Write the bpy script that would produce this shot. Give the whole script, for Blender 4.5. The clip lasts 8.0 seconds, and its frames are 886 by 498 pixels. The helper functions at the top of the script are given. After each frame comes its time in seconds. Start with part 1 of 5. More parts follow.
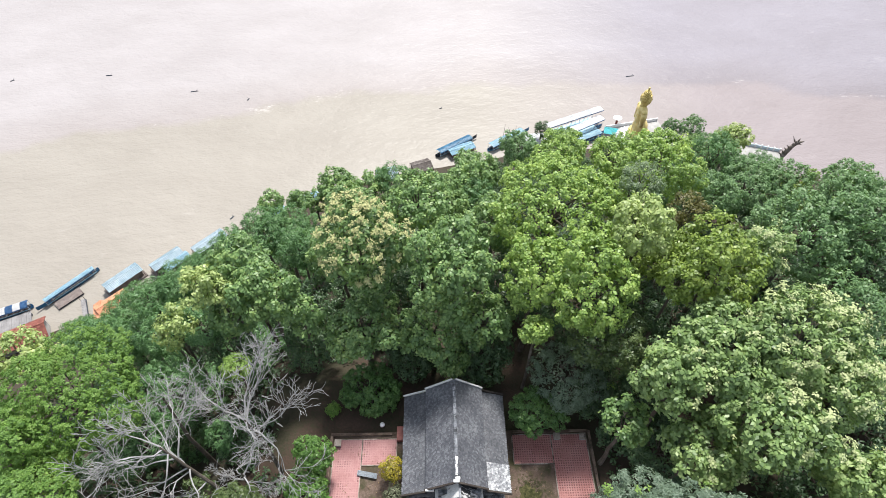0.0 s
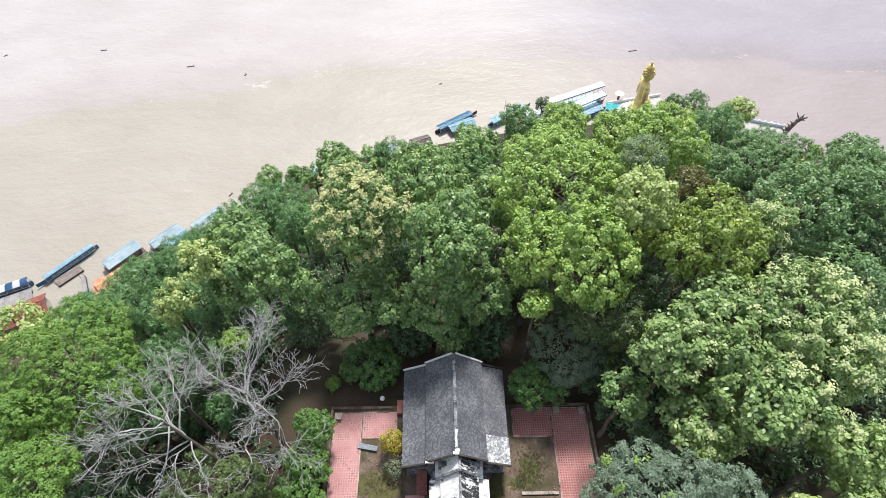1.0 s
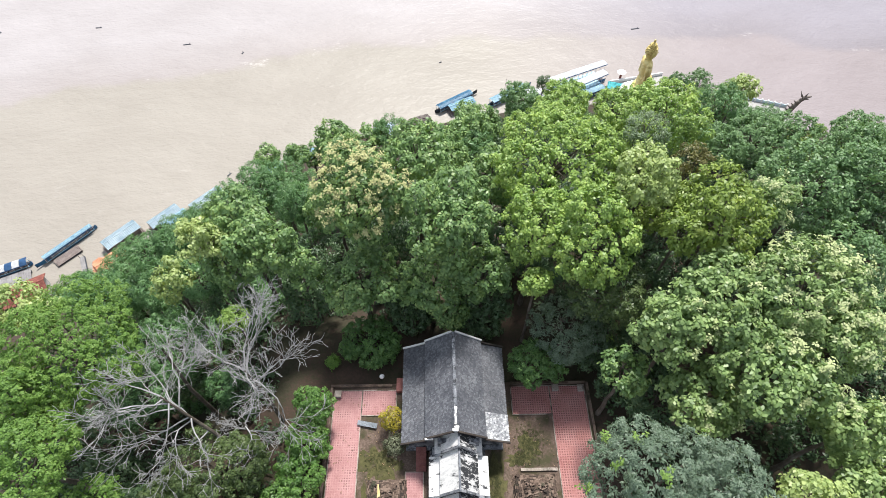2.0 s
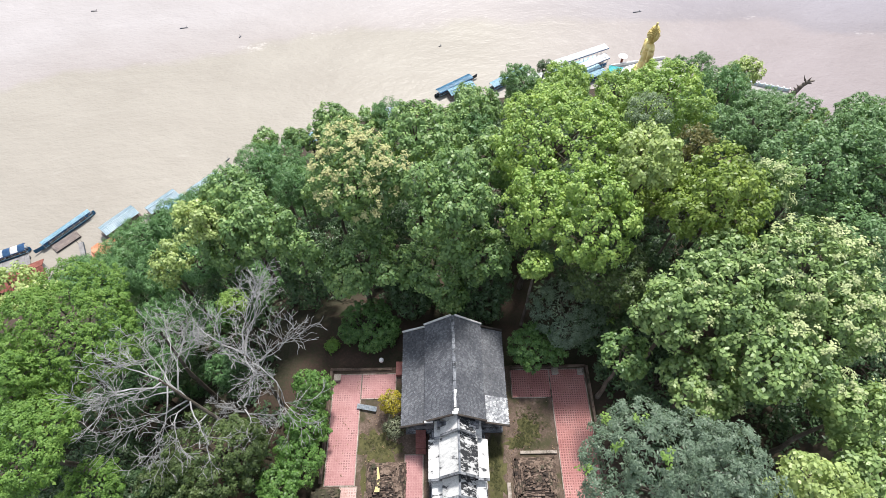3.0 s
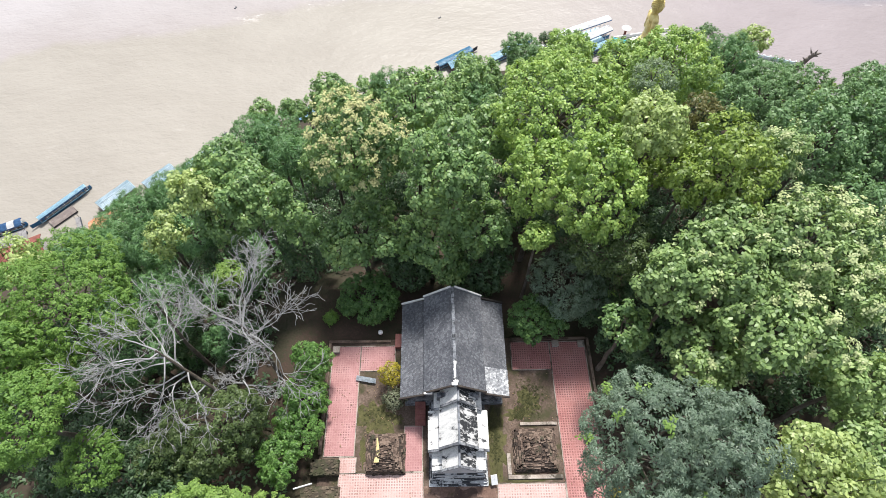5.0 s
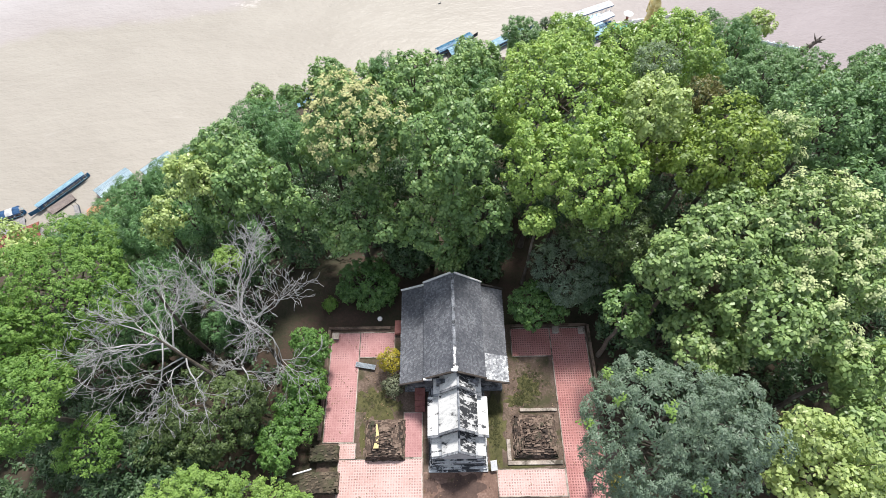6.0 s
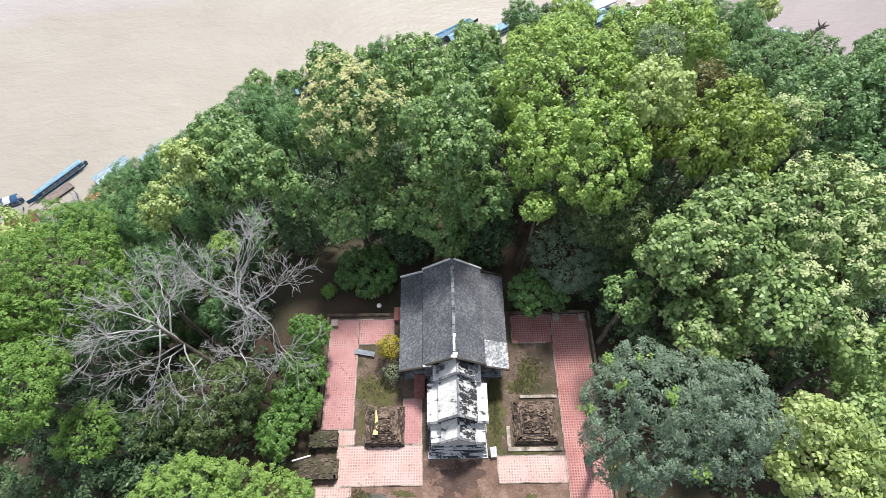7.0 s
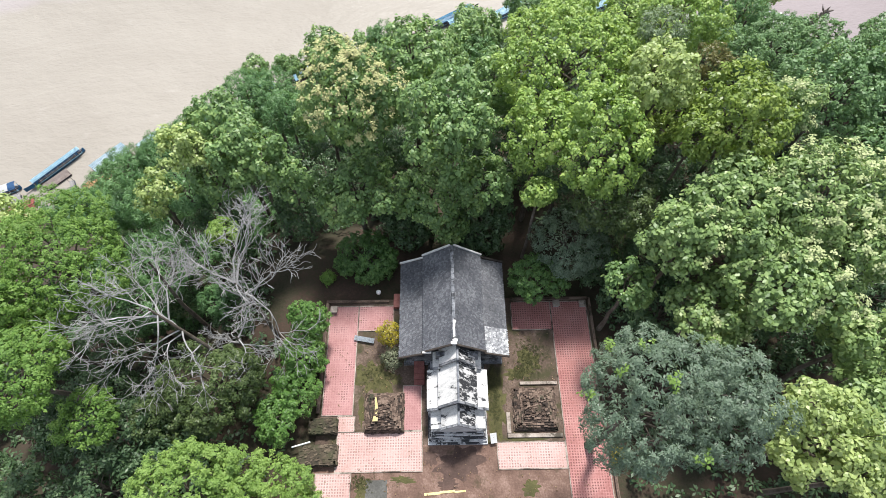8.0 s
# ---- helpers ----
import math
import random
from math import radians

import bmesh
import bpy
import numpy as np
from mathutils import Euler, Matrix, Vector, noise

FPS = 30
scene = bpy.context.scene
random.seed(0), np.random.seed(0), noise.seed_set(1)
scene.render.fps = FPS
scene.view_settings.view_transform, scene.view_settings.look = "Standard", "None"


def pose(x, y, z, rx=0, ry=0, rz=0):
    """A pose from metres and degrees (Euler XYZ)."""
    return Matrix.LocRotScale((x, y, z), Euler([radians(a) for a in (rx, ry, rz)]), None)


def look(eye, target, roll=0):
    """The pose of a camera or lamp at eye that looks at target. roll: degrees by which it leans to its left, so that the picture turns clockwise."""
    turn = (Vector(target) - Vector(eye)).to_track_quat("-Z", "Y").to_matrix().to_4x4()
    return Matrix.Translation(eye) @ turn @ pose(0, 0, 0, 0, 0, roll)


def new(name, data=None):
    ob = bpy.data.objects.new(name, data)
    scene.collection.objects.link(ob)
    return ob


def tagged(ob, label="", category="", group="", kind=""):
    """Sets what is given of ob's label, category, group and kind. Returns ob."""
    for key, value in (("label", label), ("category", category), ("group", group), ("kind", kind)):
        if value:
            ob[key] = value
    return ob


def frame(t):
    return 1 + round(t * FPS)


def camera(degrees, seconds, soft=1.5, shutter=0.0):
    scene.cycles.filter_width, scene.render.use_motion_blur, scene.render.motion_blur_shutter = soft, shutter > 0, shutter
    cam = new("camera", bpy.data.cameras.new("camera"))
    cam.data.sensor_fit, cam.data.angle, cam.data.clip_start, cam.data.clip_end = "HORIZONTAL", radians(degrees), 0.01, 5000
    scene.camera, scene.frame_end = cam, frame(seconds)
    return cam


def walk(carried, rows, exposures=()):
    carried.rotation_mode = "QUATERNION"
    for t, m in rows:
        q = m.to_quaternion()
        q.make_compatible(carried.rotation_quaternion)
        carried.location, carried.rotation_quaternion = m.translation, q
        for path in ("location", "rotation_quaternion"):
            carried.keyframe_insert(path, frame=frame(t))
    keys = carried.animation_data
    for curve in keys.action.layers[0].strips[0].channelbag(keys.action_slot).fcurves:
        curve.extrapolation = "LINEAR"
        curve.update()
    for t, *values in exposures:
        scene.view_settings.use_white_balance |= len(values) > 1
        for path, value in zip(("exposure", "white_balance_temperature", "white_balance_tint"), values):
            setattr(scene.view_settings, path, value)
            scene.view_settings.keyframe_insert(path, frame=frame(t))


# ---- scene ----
EXPOSURE = 0.36
cam = camera(77.97, 8.0, soft=0.5)
# seconds, place in metres, turn to the left, pitch, roll
PATH = [
    (0.0, -1.069, -12.425, 47.532, -0.627, -50.367, -0.281),
    (0.5, -1.074, -12.476, 47.293, -0.629, -51.435, -0.280),
    (1.0, -1.064, -12.520, 47.049, -0.626, -52.591, -0.288),
    (1.5, -1.046, -12.546, 46.823, -0.618, -53.626, -0.265),
    (3.0, -1.014, -12.645, 46.126, -0.662, -55.851, -0.251),
    (3.5, -1.020, -12.661, 45.899, -0.699, -56.430, -0.215),
    (4.0, -1.026, -12.696, 45.679, -0.736, -57.028, -0.174),
    (4.5, -1.025, -12.717, 45.462, -0.721, -57.592, -0.164),
    (6.0, -0.985, -12.785, 44.787, -0.679, -59.290, -0.204),
    (6.5, -0.959, -12.793, 44.556, -0.659, -59.838, -0.226),
    (7.0, -0.942, -12.817, 44.318, -0.652, -60.397, -0.229),
    (7.5, -0.941, -12.807, 44.099, -0.691, -60.980, -0.204),
    (8.0, -0.939, -12.826, 43.885, -0.669, -61.566, -0.242),
]
walk(cam, [(t, pose(x, y, z, 90 + pitch, 0, yaw) @ pose(0, 0, 0, 0, 0, roll)) for t, x, y, z, yaw, pitch, roll in PATH],
     [(0.0, EXPOSURE)])

# ---- sky and sun ----
SUN_AZ, SUN_EL = 12.0, 60.0        # degrees clockwise from +y, and above the horizon
world = bpy.data.worlds.new("world")
scene.world = world
world.use_nodes = True
wn = world.node_tree.nodes
sky = wn.new("ShaderNodeTexSky")
sky.sky_type, sky.sun_disc = "NISHITA", False
sky.sun_elevation, sky.sun_rotation = radians(SUN_EL), radians(SUN_AZ)
sky.air_density, sky.dust_density, sky.ozone_density = 1.0, 2.0, 1.0
# thin even cloud over the whole sky
veil = wn.new("ShaderNodeMix")
veil.data_type = "RGBA"
veil.inputs[0].default_value = 0.55
veil.inputs[7].default_value = (8.3, 9.0, 10.3, 1)
world.node_tree.links.new(sky.outputs[0], veil.inputs[6])
world.node_tree.links.new(veil.outputs[2], wn["Background"].inputs[0])
wn["Background"].inputs[1].default_value = 0.09

sun_data = bpy.data.lights.new("sun", "SUN")
sun_data.energy, sun_data.angle, sun_data.color = 4.9, radians(8.0), (1.0, 0.97, 0.93)
sun = new("sun", sun_data)
a, e = radians(SUN_AZ), radians(SUN_EL)
sun_way = Vector((math.sin(a) * math.cos(e), math.cos(a) * math.cos(e), math.sin(e)))
sun.matrix_world = look(sun_way * 200, (0, 0, 0))

# ---- materials ----
def nodes_of(name):
    m = bpy.data.materials.new(name)
    m.use_nodes = True
    return m, m.node_tree.nodes, m.node_tree.links, m.node_tree.nodes["Principled BSDF"]


def noise_node(n, l, scale, detail=4.0, coords=None, rough=0.6):
    t = n.new("ShaderNodeTexNoise")
    t.inputs["Scale"].default_value, t.inputs["Detail"].default_value, t.inputs["Roughness"].default_value = scale, detail, rough
    if coords:
        l.new(coords, t.inputs["Vector"])
    return t.outputs["Fac"]


def ramp_node(n, l, fac, stops):
    r = n.new("ShaderNodeValToRGB")
    els = r.color_ramp.elements
    while len(els) < len(stops):
        els.new(0.5)
    for el, (p, c) in zip(els, stops):
        el.position = p
        el.color = (*c, 1) if len(c) == 3 else c
    l.new(fac, r.inputs[0])
    return r.outputs[0]


def mixed(n, l, kind, fac, a, b):
    m = n.new("ShaderNodeMix")
    m.data_type, m.blend_type = "RGBA", kind
    for socket, v in ((m.inputs[0], fac), (m.inputs[6], a), (m.inputs[7], b)):
        if isinstance(v, (int, float)):
            socket.default_value = v
        elif isinstance(v, tuple):
            socket.default_value = (*v, 1)
        else:
            l.new(v, socket)
    return m.outputs[2]


def calc(n, l, op, a, b=0.0):
    m = n.new("ShaderNodeMath")
    m.operation = op
    for i, v in enumerate((a, b)):
        if isinstance(v, (int, float)):
            m.inputs[i].default_value = v
        else:
            l.new(v, m.inputs[i])
    return m.outputs[0]


def bumped(n, l, bsdf, height, strength, distance):
    b = n.new("ShaderNodeBump")
    b.inputs["Strength"].default_value, b.inputs["Distance"].default_value = strength, distance
    l.new(height, b.inputs["Height"])
    l.new(b.outputs[0], bsdf.inputs["Normal"])


def surface(name, dark, mid, light, scale=1.0, fine=12.0, rough=0.85, metal=0.0, bump=0.3, depth=0.02, vary=0.0, stain=None, stain_at=0.6, stain_scale=0.7):
    """Weathered surface: broad and fine noise in metres, per-piece variation, stains."""
    m, n, l, b = nodes_of(name)
    pos = n.new("ShaderNodeNewGeometry").outputs["Position"]
    broad = noise_node(n, l, scale, 5, pos)
    thin = noise_node(n, l, fine, 3, pos)
    fac = calc(n, l, "ADD", calc(n, l, "MULTIPLY", broad, 0.65), calc(n, l, "MULTIPLY", thin, 0.35))
    if vary:
        r = n.new("ShaderNodeNewGeometry").outputs["Random Per Island"]
        fac = calc(n, l, "ADD", fac, calc(n, l, "MULTIPLY", calc(n, l, "SUBTRACT", r, 0.5), vary))
    col = ramp_node(n, l, fac, [(0.3, dark), (0.5, mid), (0.7, light)])
    if stain:
        s = noise_node(n, l, stain_scale, 6, pos, 0.7)
        k = ramp_node(n, l, s, [(stain_at - 0.06, (0, 0, 0)), (stain_at + 0.06, (1, 1, 1))])
        col = mixed(n, l, "MIX", k, col, stain)
    l.new(col, b.inputs["Base Color"])
    b.inputs["Roughness"].default_value, b.inputs["Metallic"].default_value = rough, metal
    if bump:
        bumped(n, l, b, thin, bump, depth)
    return m


def streaked(name, base, stain, at, seed, stretch=(0.55, 1.5, 0.55)):
    """Limewash with mould that runs down the slope in ragged streaks."""
    m, n, l, b = nodes_of(name)
    pos = n.new("ShaderNodeNewGeometry").outputs["Position"]
    mp = n.new("ShaderNodeMapping")
    mp.inputs["Location"].default_value, mp.inputs["Scale"].default_value = (seed, 0, 0), stretch
    l.new(pos, mp.inputs[0])
    run = noise_node(n, l, 1.3, 8, mp.outputs[0], 0.72)
    k = ramp_node(n, l, run, [(at - 0.015, (0, 0, 0)), (at + 0.015, (1, 1, 1))])
    thin = noise_node(n, l, 11, 4, pos)
    wash = ramp_node(n, l, thin, [(0.3, tuple(0.8 * c for c in base)), (0.6, base)])
    soft = ramp_node(n, l, run, [(at - 0.14, (1, 1, 1)), (at, (0.62, 0.62, 0.63))])
    wash = mixed(n, l, "MULTIPLY", 0.8, wash, soft)
    l.new(mixed(n, l, "MIX", k, wash, stain), b.inputs["Base Color"])
    b.inputs["Roughness"].default_value = 0.9
    bumped(n, l, b, thin, 0.4, 0.02)
    return m


def foliage(name, dark, mid, light, patch=0.35, gloss=0.45, through_light=0.28):
    """Leaves: colour varies leaf by leaf and branch by branch; some light passes through."""
    m, n, l, b = nodes_of(name)
    geo = n.new("ShaderNodeNewGeometry")
    broad, tuft = noise_node(n, l, patch, 3, geo.outputs["Position"]), noise_node(n, l, 1.1, 1, geo.outputs["Position"])
    fac = calc(n, l, "ADD", calc(n, l, "MULTIPLY", broad, 0.45), calc(n, l, "MULTIPLY", tuft, 0.4))
    fac = calc(n, l, "ADD", fac, calc(n, l, "MULTIPLY", geo.outputs["Random Per Island"], 0.24))
    col = ramp_node(n, l, fac, [(0.3, dark), (0.55, mid), (0.78, light)])
    l.new(col, b.inputs["Base Color"])
    b.inputs["Roughness"].default_value = gloss
    b.inputs["Specular IOR Level"].default_value = 0.5
    tr = n.new("ShaderNodeBsdfTranslucent")
    l.new(mixed(n, l, "MULTIPLY", 1.0, col, (1.25, 1.2, 0.6)), tr.inputs[0])
    mix = n.new("ShaderNodeMixShader")
    mix.inputs[0].default_value = through_light
    l.new(b.outputs[0], mix.inputs[1])
    l.new(tr.outputs[0], mix.inputs[2])
    l.new(mix.outputs[0], n["Material Output"].inputs[0])
    return m


def grid_tiles(name, dark, mid, light, hole, hole_fill, pitch=0.2):
    """Pierced paving blocks: a square hollow in each, filled with dirt or left open; worn faces."""
    m, n, l, b = nodes_of(name)
    pos = n.new("ShaderNodeNewGeometry").outputs["Position"]
    sep = n.new("ShaderNodeSeparateXYZ")
    l.new(pos, sep.inputs[0])
    wobble = noise_node(n, l, 1.3, 2, pos)
    hollow, seam = None, None
    for i in (0, 1):
        c = calc(n, l, "ADD", sep.outputs[i], calc(n, l, "MULTIPLY", wobble, 0.03))
        fr = calc(n, l, "ABSOLUTE", calc(n, l, "SUBTRACT", calc(n, l, "FRACT", calc(n, l, "ADD", calc(n, l, "MULTIPLY", c, 1 / pitch), 100.0)), 0.5))
        inside = calc(n, l, "LESS_THAN", fr, 0.27)
        hollow = calc(n, l, "MULTIPLY", hollow, inside) if hollow else inside
        edge = calc(n, l, "GREATER_THAN", fr, 0.455)
        seam = calc(n, l, "MAXIMUM", seam, edge) if seam else edge
    broad, thin, blotch = noise_node(n, l, 0.55, 5, pos), noise_node(n, l, 9.0, 3, pos), noise_node(n, l, 1.1, 6, pos, 0.75)
    fac = calc(n, l, "ADD", calc(n, l, "MULTIPLY", broad, 0.65), calc(n, l, "MULTIPLY", thin, 0.35))
    col = ramp_node(n, l, fac, [(0.32, dark), (0.5, mid), (0.68, light)])
    filled = ramp_node(n, l, blotch, [(hole_fill - 0.05, (0.12, 0.12, 0.12)), (hole_fill + 0.04, (1, 1, 1))])
    h = calc(n, l, "MULTIPLY", hollow, filled)
    col = mixed(n, l, "MIX", calc(n, l, "MULTIPLY", h, 0.7), col, hole)
    col = mixed(n, l, "MIX", calc(n, l, "MULTIPLY", seam, 0.35), col, light)
    l.new(col, b.inputs["Base Color"])
    b.inputs["Roughness"].default_value = 0.85
    bumped(n, l, b, calc(n, l, "SUBTRACT", thin, h), 0.6, 0.02)
    return m


M = {}
M["shingle"] = surface("grey_shingle", (0.04, 0.043, 0.052), (0.083, 0.087, 0.101), (0.185, 0.19, 0.205), 0.45, 22, 0.6, vary=0.22, bump=0.2)
M["shingle_pale"] = surface("pale_shingle", (0.15, 0.155, 0.17), (0.29, 0.3, 0.315), (0.52, 0.525, 0.54), 0.8, 7, 0.7, vary=0.4, bump=0.2)
M["plaster"] = streaked("limewash", (0.82, 0.81, 0.79), (0.05, 0.052, 0.056), 0.59, 7.0)
M["plaster_black"] = streaked("mouldy_limewash", (0.78, 0.78, 0.77), (0.03, 0.032, 0.036), 0.475, 3.0)
M["plaster_grey"] = surface("grey_render", (0.06, 0.065, 0.075), (0.17, 0.18, 0.2), (0.42, 0.43, 0.45), 1.2, 8, 0.9, stain=(0.03, 0.032, 0.036), stain_at=0.55, stain_scale=1.5)
M["plaster_base"] = streaked("mouldy_base", (0.66, 0.67, 0.68), (0.045, 0.048, 0.055), 0.5, 5.0, (0.7, 0.7, 4.0))
M["pediment"] = surface("pediment_render", (0.3, 0.31, 0.33), (0.42, 0.43, 0.45), (0.5, 0.51, 0.53), 1.2, 8, 0.9)
M["timber_white"] = surface("white_board", (0.5, 0.49, 0.46), (0.72, 0.71, 0.69), (0.8, 0.8, 0.78), 1.5, 10, 0.7)
M["timber_dark"] = surface("dark_timber", (0.02, 0.016, 0.013), (0.045, 0.035, 0.03), (0.09, 0.075, 0.06), 1.5, 10, 0.8)
M["brick"] = surface("old_brick", (0.035, 0.026, 0.021), (0.1, 0.068, 0.052), (0.22, 0.16, 0.125), 0.9, 9, 0.95, vary=0.4, stain=(0.04, 0.045, 0.025), stain_at=0.6)
M["stone"] = surface("pale_kerb_stone", (0.16, 0.13, 0.11), (0.33, 0.28, 0.24), (0.5, 0.45, 0.4), 1.2, 9, 0.9, stain=(0.07, 0.06, 0.045), stain_at=0.55)
M["red_step"] = surface("red_cement", (0.14, 0.05, 0.043), (0.25, 0.095, 0.083), (0.36, 0.16, 0.14), 1.2, 9, 0.8)
M["soil"] = surface("court_soil", (0.05, 0.034, 0.026), (0.105, 0.073, 0.055), (0.23, 0.168, 0.138), 0.6, 7, 0.95, bump=0.5, depth=0.03, stain=(0.05, 0.047, 0.021), stain_at=0.55, stain_scale=0.45)
M["cloth"] = surface("yellow_cloth", (0.5, 0.38, 0.14), (0.7, 0.56, 0.27), (0.8, 0.7, 0.42), 2.0, 10, 0.9)
M["zinc"] = surface("zinc_sheet", (0.4, 0.45, 0.5), (0.52, 0.57, 0.62), (0.62, 0.67, 0.71), 1.0, 8, 0.55)
M["white"] = surface("white_paint", (0.6, 0.6, 0.6), (0.78, 0.78, 0.78), (0.84, 0.84, 0.84), 1.0, 8, 0.6)
M["bark"] = surface("bark", (0.045, 0.034, 0.026), (0.11, 0.09, 0.07), (0.22, 0.19, 0.16), 1.0, 9, 0.95, bump=0.6, depth=0.03)
M["bark_dead"] = surface("dead_bark", (0.15, 0.148, 0.145), (0.3, 0.296, 0.292), (0.5, 0.495, 0.49), 0.8, 7, 0.95, bump=0.4)
M["wood"] = surface("weathered_plank", (0.06, 0.05, 0.045), (0.13, 0.105, 0.095), (0.24, 0.2, 0.18), 0.9, 8, 0.9, vary=0.3)
M["tin_blue"] = surface("blue_tin", (0.22, 0.34, 0.42), (0.36, 0.5, 0.58), (0.55, 0.66, 0.72), 0.5, 5, 0.45, metal=0.1, vary=0.35)
M["boat_blue"] = surface("blue_boat_paint", (0.03, 0.12, 0.25), (0.06, 0.22, 0.38), (0.14, 0.36, 0.52), 0.6, 6, 0.45)
M["canopy_blue"] = surface("pale_blue_canopy", (0.25, 0.45, 0.58), (0.36, 0.58, 0.7), (0.5, 0.7, 0.8), 0.5, 5, 0.5)
M["boat_dark"] = surface("dark_boat", (0.02, 0.025, 0.035), (0.04, 0.05, 0.065), (0.09, 0.1, 0.12), 0.8, 6, 0.6)
M["tarp_blue"] = surface("dark_blue_tarp", (0.02, 0.07, 0.18), (0.04, 0.12, 0.28), (0.08, 0.2, 0.38), 0.8, 6, 0.5)
M["ferry_white"] = surface("ferry_roof", (0.6, 0.61, 0.62), (0.76, 0.77, 0.78), (0.84, 0.85, 0.86), 0.4, 4, 0.5)
M["turquoise"] = surface("turquoise_roof", (0.06, 0.42, 0.45), (0.1, 0.55, 0.58), (0.2, 0.68, 0.7), 0.5, 5, 0.5)
M["roof_red"] = surface("brown_red_roof", (0.13, 0.035, 0.025), (0.2, 0.06, 0.042), (0.3, 0.11, 0.08), 0.8, 7, 0.75, vary=0.3)
M["roof_orange"] = surface("orange_roof", (0.4, 0.15, 0.07), (0.55, 0.24, 0.13), (0.66, 0.36, 0.22), 0.6, 6, 0.75, vary=0.2)
M["concrete"] = surface("concrete", (0.24, 0.23, 0.22), (0.36, 0.35, 0.33), (0.48, 0.46, 0.44), 0.7, 6, 0.9)
M["deck_grey"] = surface("grey_decking", (0.12, 0.115, 0.115), (0.2, 0.19, 0.19), (0.29, 0.28, 0.275), 0.7, 6, 0.9, vary=0.25)
M["gold"] = surface("gilding", (0.55, 0.42, 0.14), (0.8, 0.64, 0.24), (0.9, 0.78, 0.4), 0.7, 5, 0.35, metal=0.2, bump=0.1)
M["thatch"] = surface("grey_thatch", (0.13, 0.11, 0.1), (0.24, 0.21, 0.19), (0.36, 0.32, 0.3), 0.9, 9, 0.95, bump=0.6)
M["scale_grey"] = surface("grey_scales", (0.08, 0.07, 0.06), (0.17, 0.145, 0.125), (0.3, 0.26, 0.22), 0.8, 6, 0.8, bump=0.6)

# faded pink, lowered a little for the shade over the rear paving
M["tiles_left"] = grid_tiles("pink_paving", (0.27, 0.12, 0.118), (0.395, 0.205, 0.2), (0.49, 0.29, 0.28), (0.12, 0.045, 0.045), 0.56)
M["tiles_right"] = grid_tiles("red_paving", (0.235, 0.085, 0.08), (0.385, 0.175, 0.16), (0.51, 0.28, 0.258), (0.075, 0.02, 0.02), 0.47)
M["tiles_front"] = grid_tiles("bleached_paving", (0.38, 0.225, 0.2), (0.5, 0.345, 0.315), (0.58, 0.43, 0.4), (0.22, 0.11, 0.1), 0.51)

M["leaf_mid"] = foliage("green_leaf", (0.08, 0.152, 0.055), (0.172, 0.292, 0.1), (0.37, 0.5, 0.175))
# own yellow-green, raised a little for the haze on distant crowns
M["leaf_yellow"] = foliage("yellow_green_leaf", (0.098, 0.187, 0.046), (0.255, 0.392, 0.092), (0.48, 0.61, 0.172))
M["leaf_olive"] = foliage("olive_leaf", (0.085, 0.145, 0.03), (0.2, 0.295, 0.055), (0.36, 0.45, 0.105))
M["leaf_pale"] = foliage("pale_green_leaf", (0.08, 0.142, 0.054), (0.215, 0.325, 0.112), (0.44, 0.565, 0.23))
M["leaf_blue"] = foliage("blue_green_leaf", (0.085, 0.132, 0.087), (0.15, 0.218, 0.147), (0.238, 0.315, 0.225))
# dark green lowered further, standing in for the shade under the crowns
M["leaf_dark_shaded"] = foliage("dark_green_leaf_shaded", (0.032, 0.066, 0.03), (0.07, 0.132, 0.056), (0.152, 0.23, 0.106))
M["leaf_bright"] = foliage("bright_green_leaf", (0.062, 0.14, 0.025), (0.135, 0.258, 0.044), (0.245, 0.38, 0.085), gloss=0.6)
M["leaf_feather"] = foliage("feathery_leaf", (0.06, 0.14, 0.055), (0.13, 0.262, 0.1), (0.235, 0.4, 0.175))
M["flower_cream"] = foliage("cream_blossom", (0.28, 0.3, 0.12), (0.41, 0.41, 0.185), (0.53, 0.515, 0.26), 0.6, 0.9, 0.05)
M["flower_yellow"] = foliage("croton_leaf", (0.16, 0.17, 0.02), (0.34, 0.29, 0.025), (0.52, 0.43, 0.06), 1.5)
M["leaf_lime"] = foliage("lime_leaf", (0.095, 0.185, 0.035), (0.2, 0.325, 0.07), (0.33, 0.455, 0.125), gloss=0.6)
M["moss"] = foliage("moss_blade", (0.03, 0.035, 0.011), (0.05, 0.055, 0.017), (0.085, 0.085, 0.028), 1.0, 0.9, 0.1)
# dark leaf lightened for the far slope: distance haze put into the colour
M["leaf_far_haze"] = foliage("far_haze_leaf", (0.075, 0.148, 0.058), (0.152, 0.272, 0.108), (0.262, 0.395, 0.183))
M["leaf_dull"] = foliage("dull_olive_leaf", (0.045, 0.078, 0.026), (0.095, 0.145, 0.046), (0.165, 0.225, 0.08))
M["leaf_hedge"] = foliage("hedge_leaf", (0.05, 0.12, 0.025), (0.115, 0.24, 0.05), (0.22, 0.37, 0.1))
M["flower_pale"] = foliage("greenish_cream_blossom", (0.27, 0.33, 0.14), (0.4, 0.46, 0.215), (0.52, 0.565, 0.31), 0.6, 0.9, 0.05)
M["soil_dark"] = surface("dark_soil", (0.04, 0.022, 0.017), (0.075, 0.043, 0.033), (0.14, 0.085, 0.067), 0.9, 7, 0.8, bump=0.5)
M["leaf_lemon"] = foliage("lemon_green_leaf", (0.15, 0.225, 0.07), (0.345, 0.445, 0.155), (0.585, 0.665, 0.285))
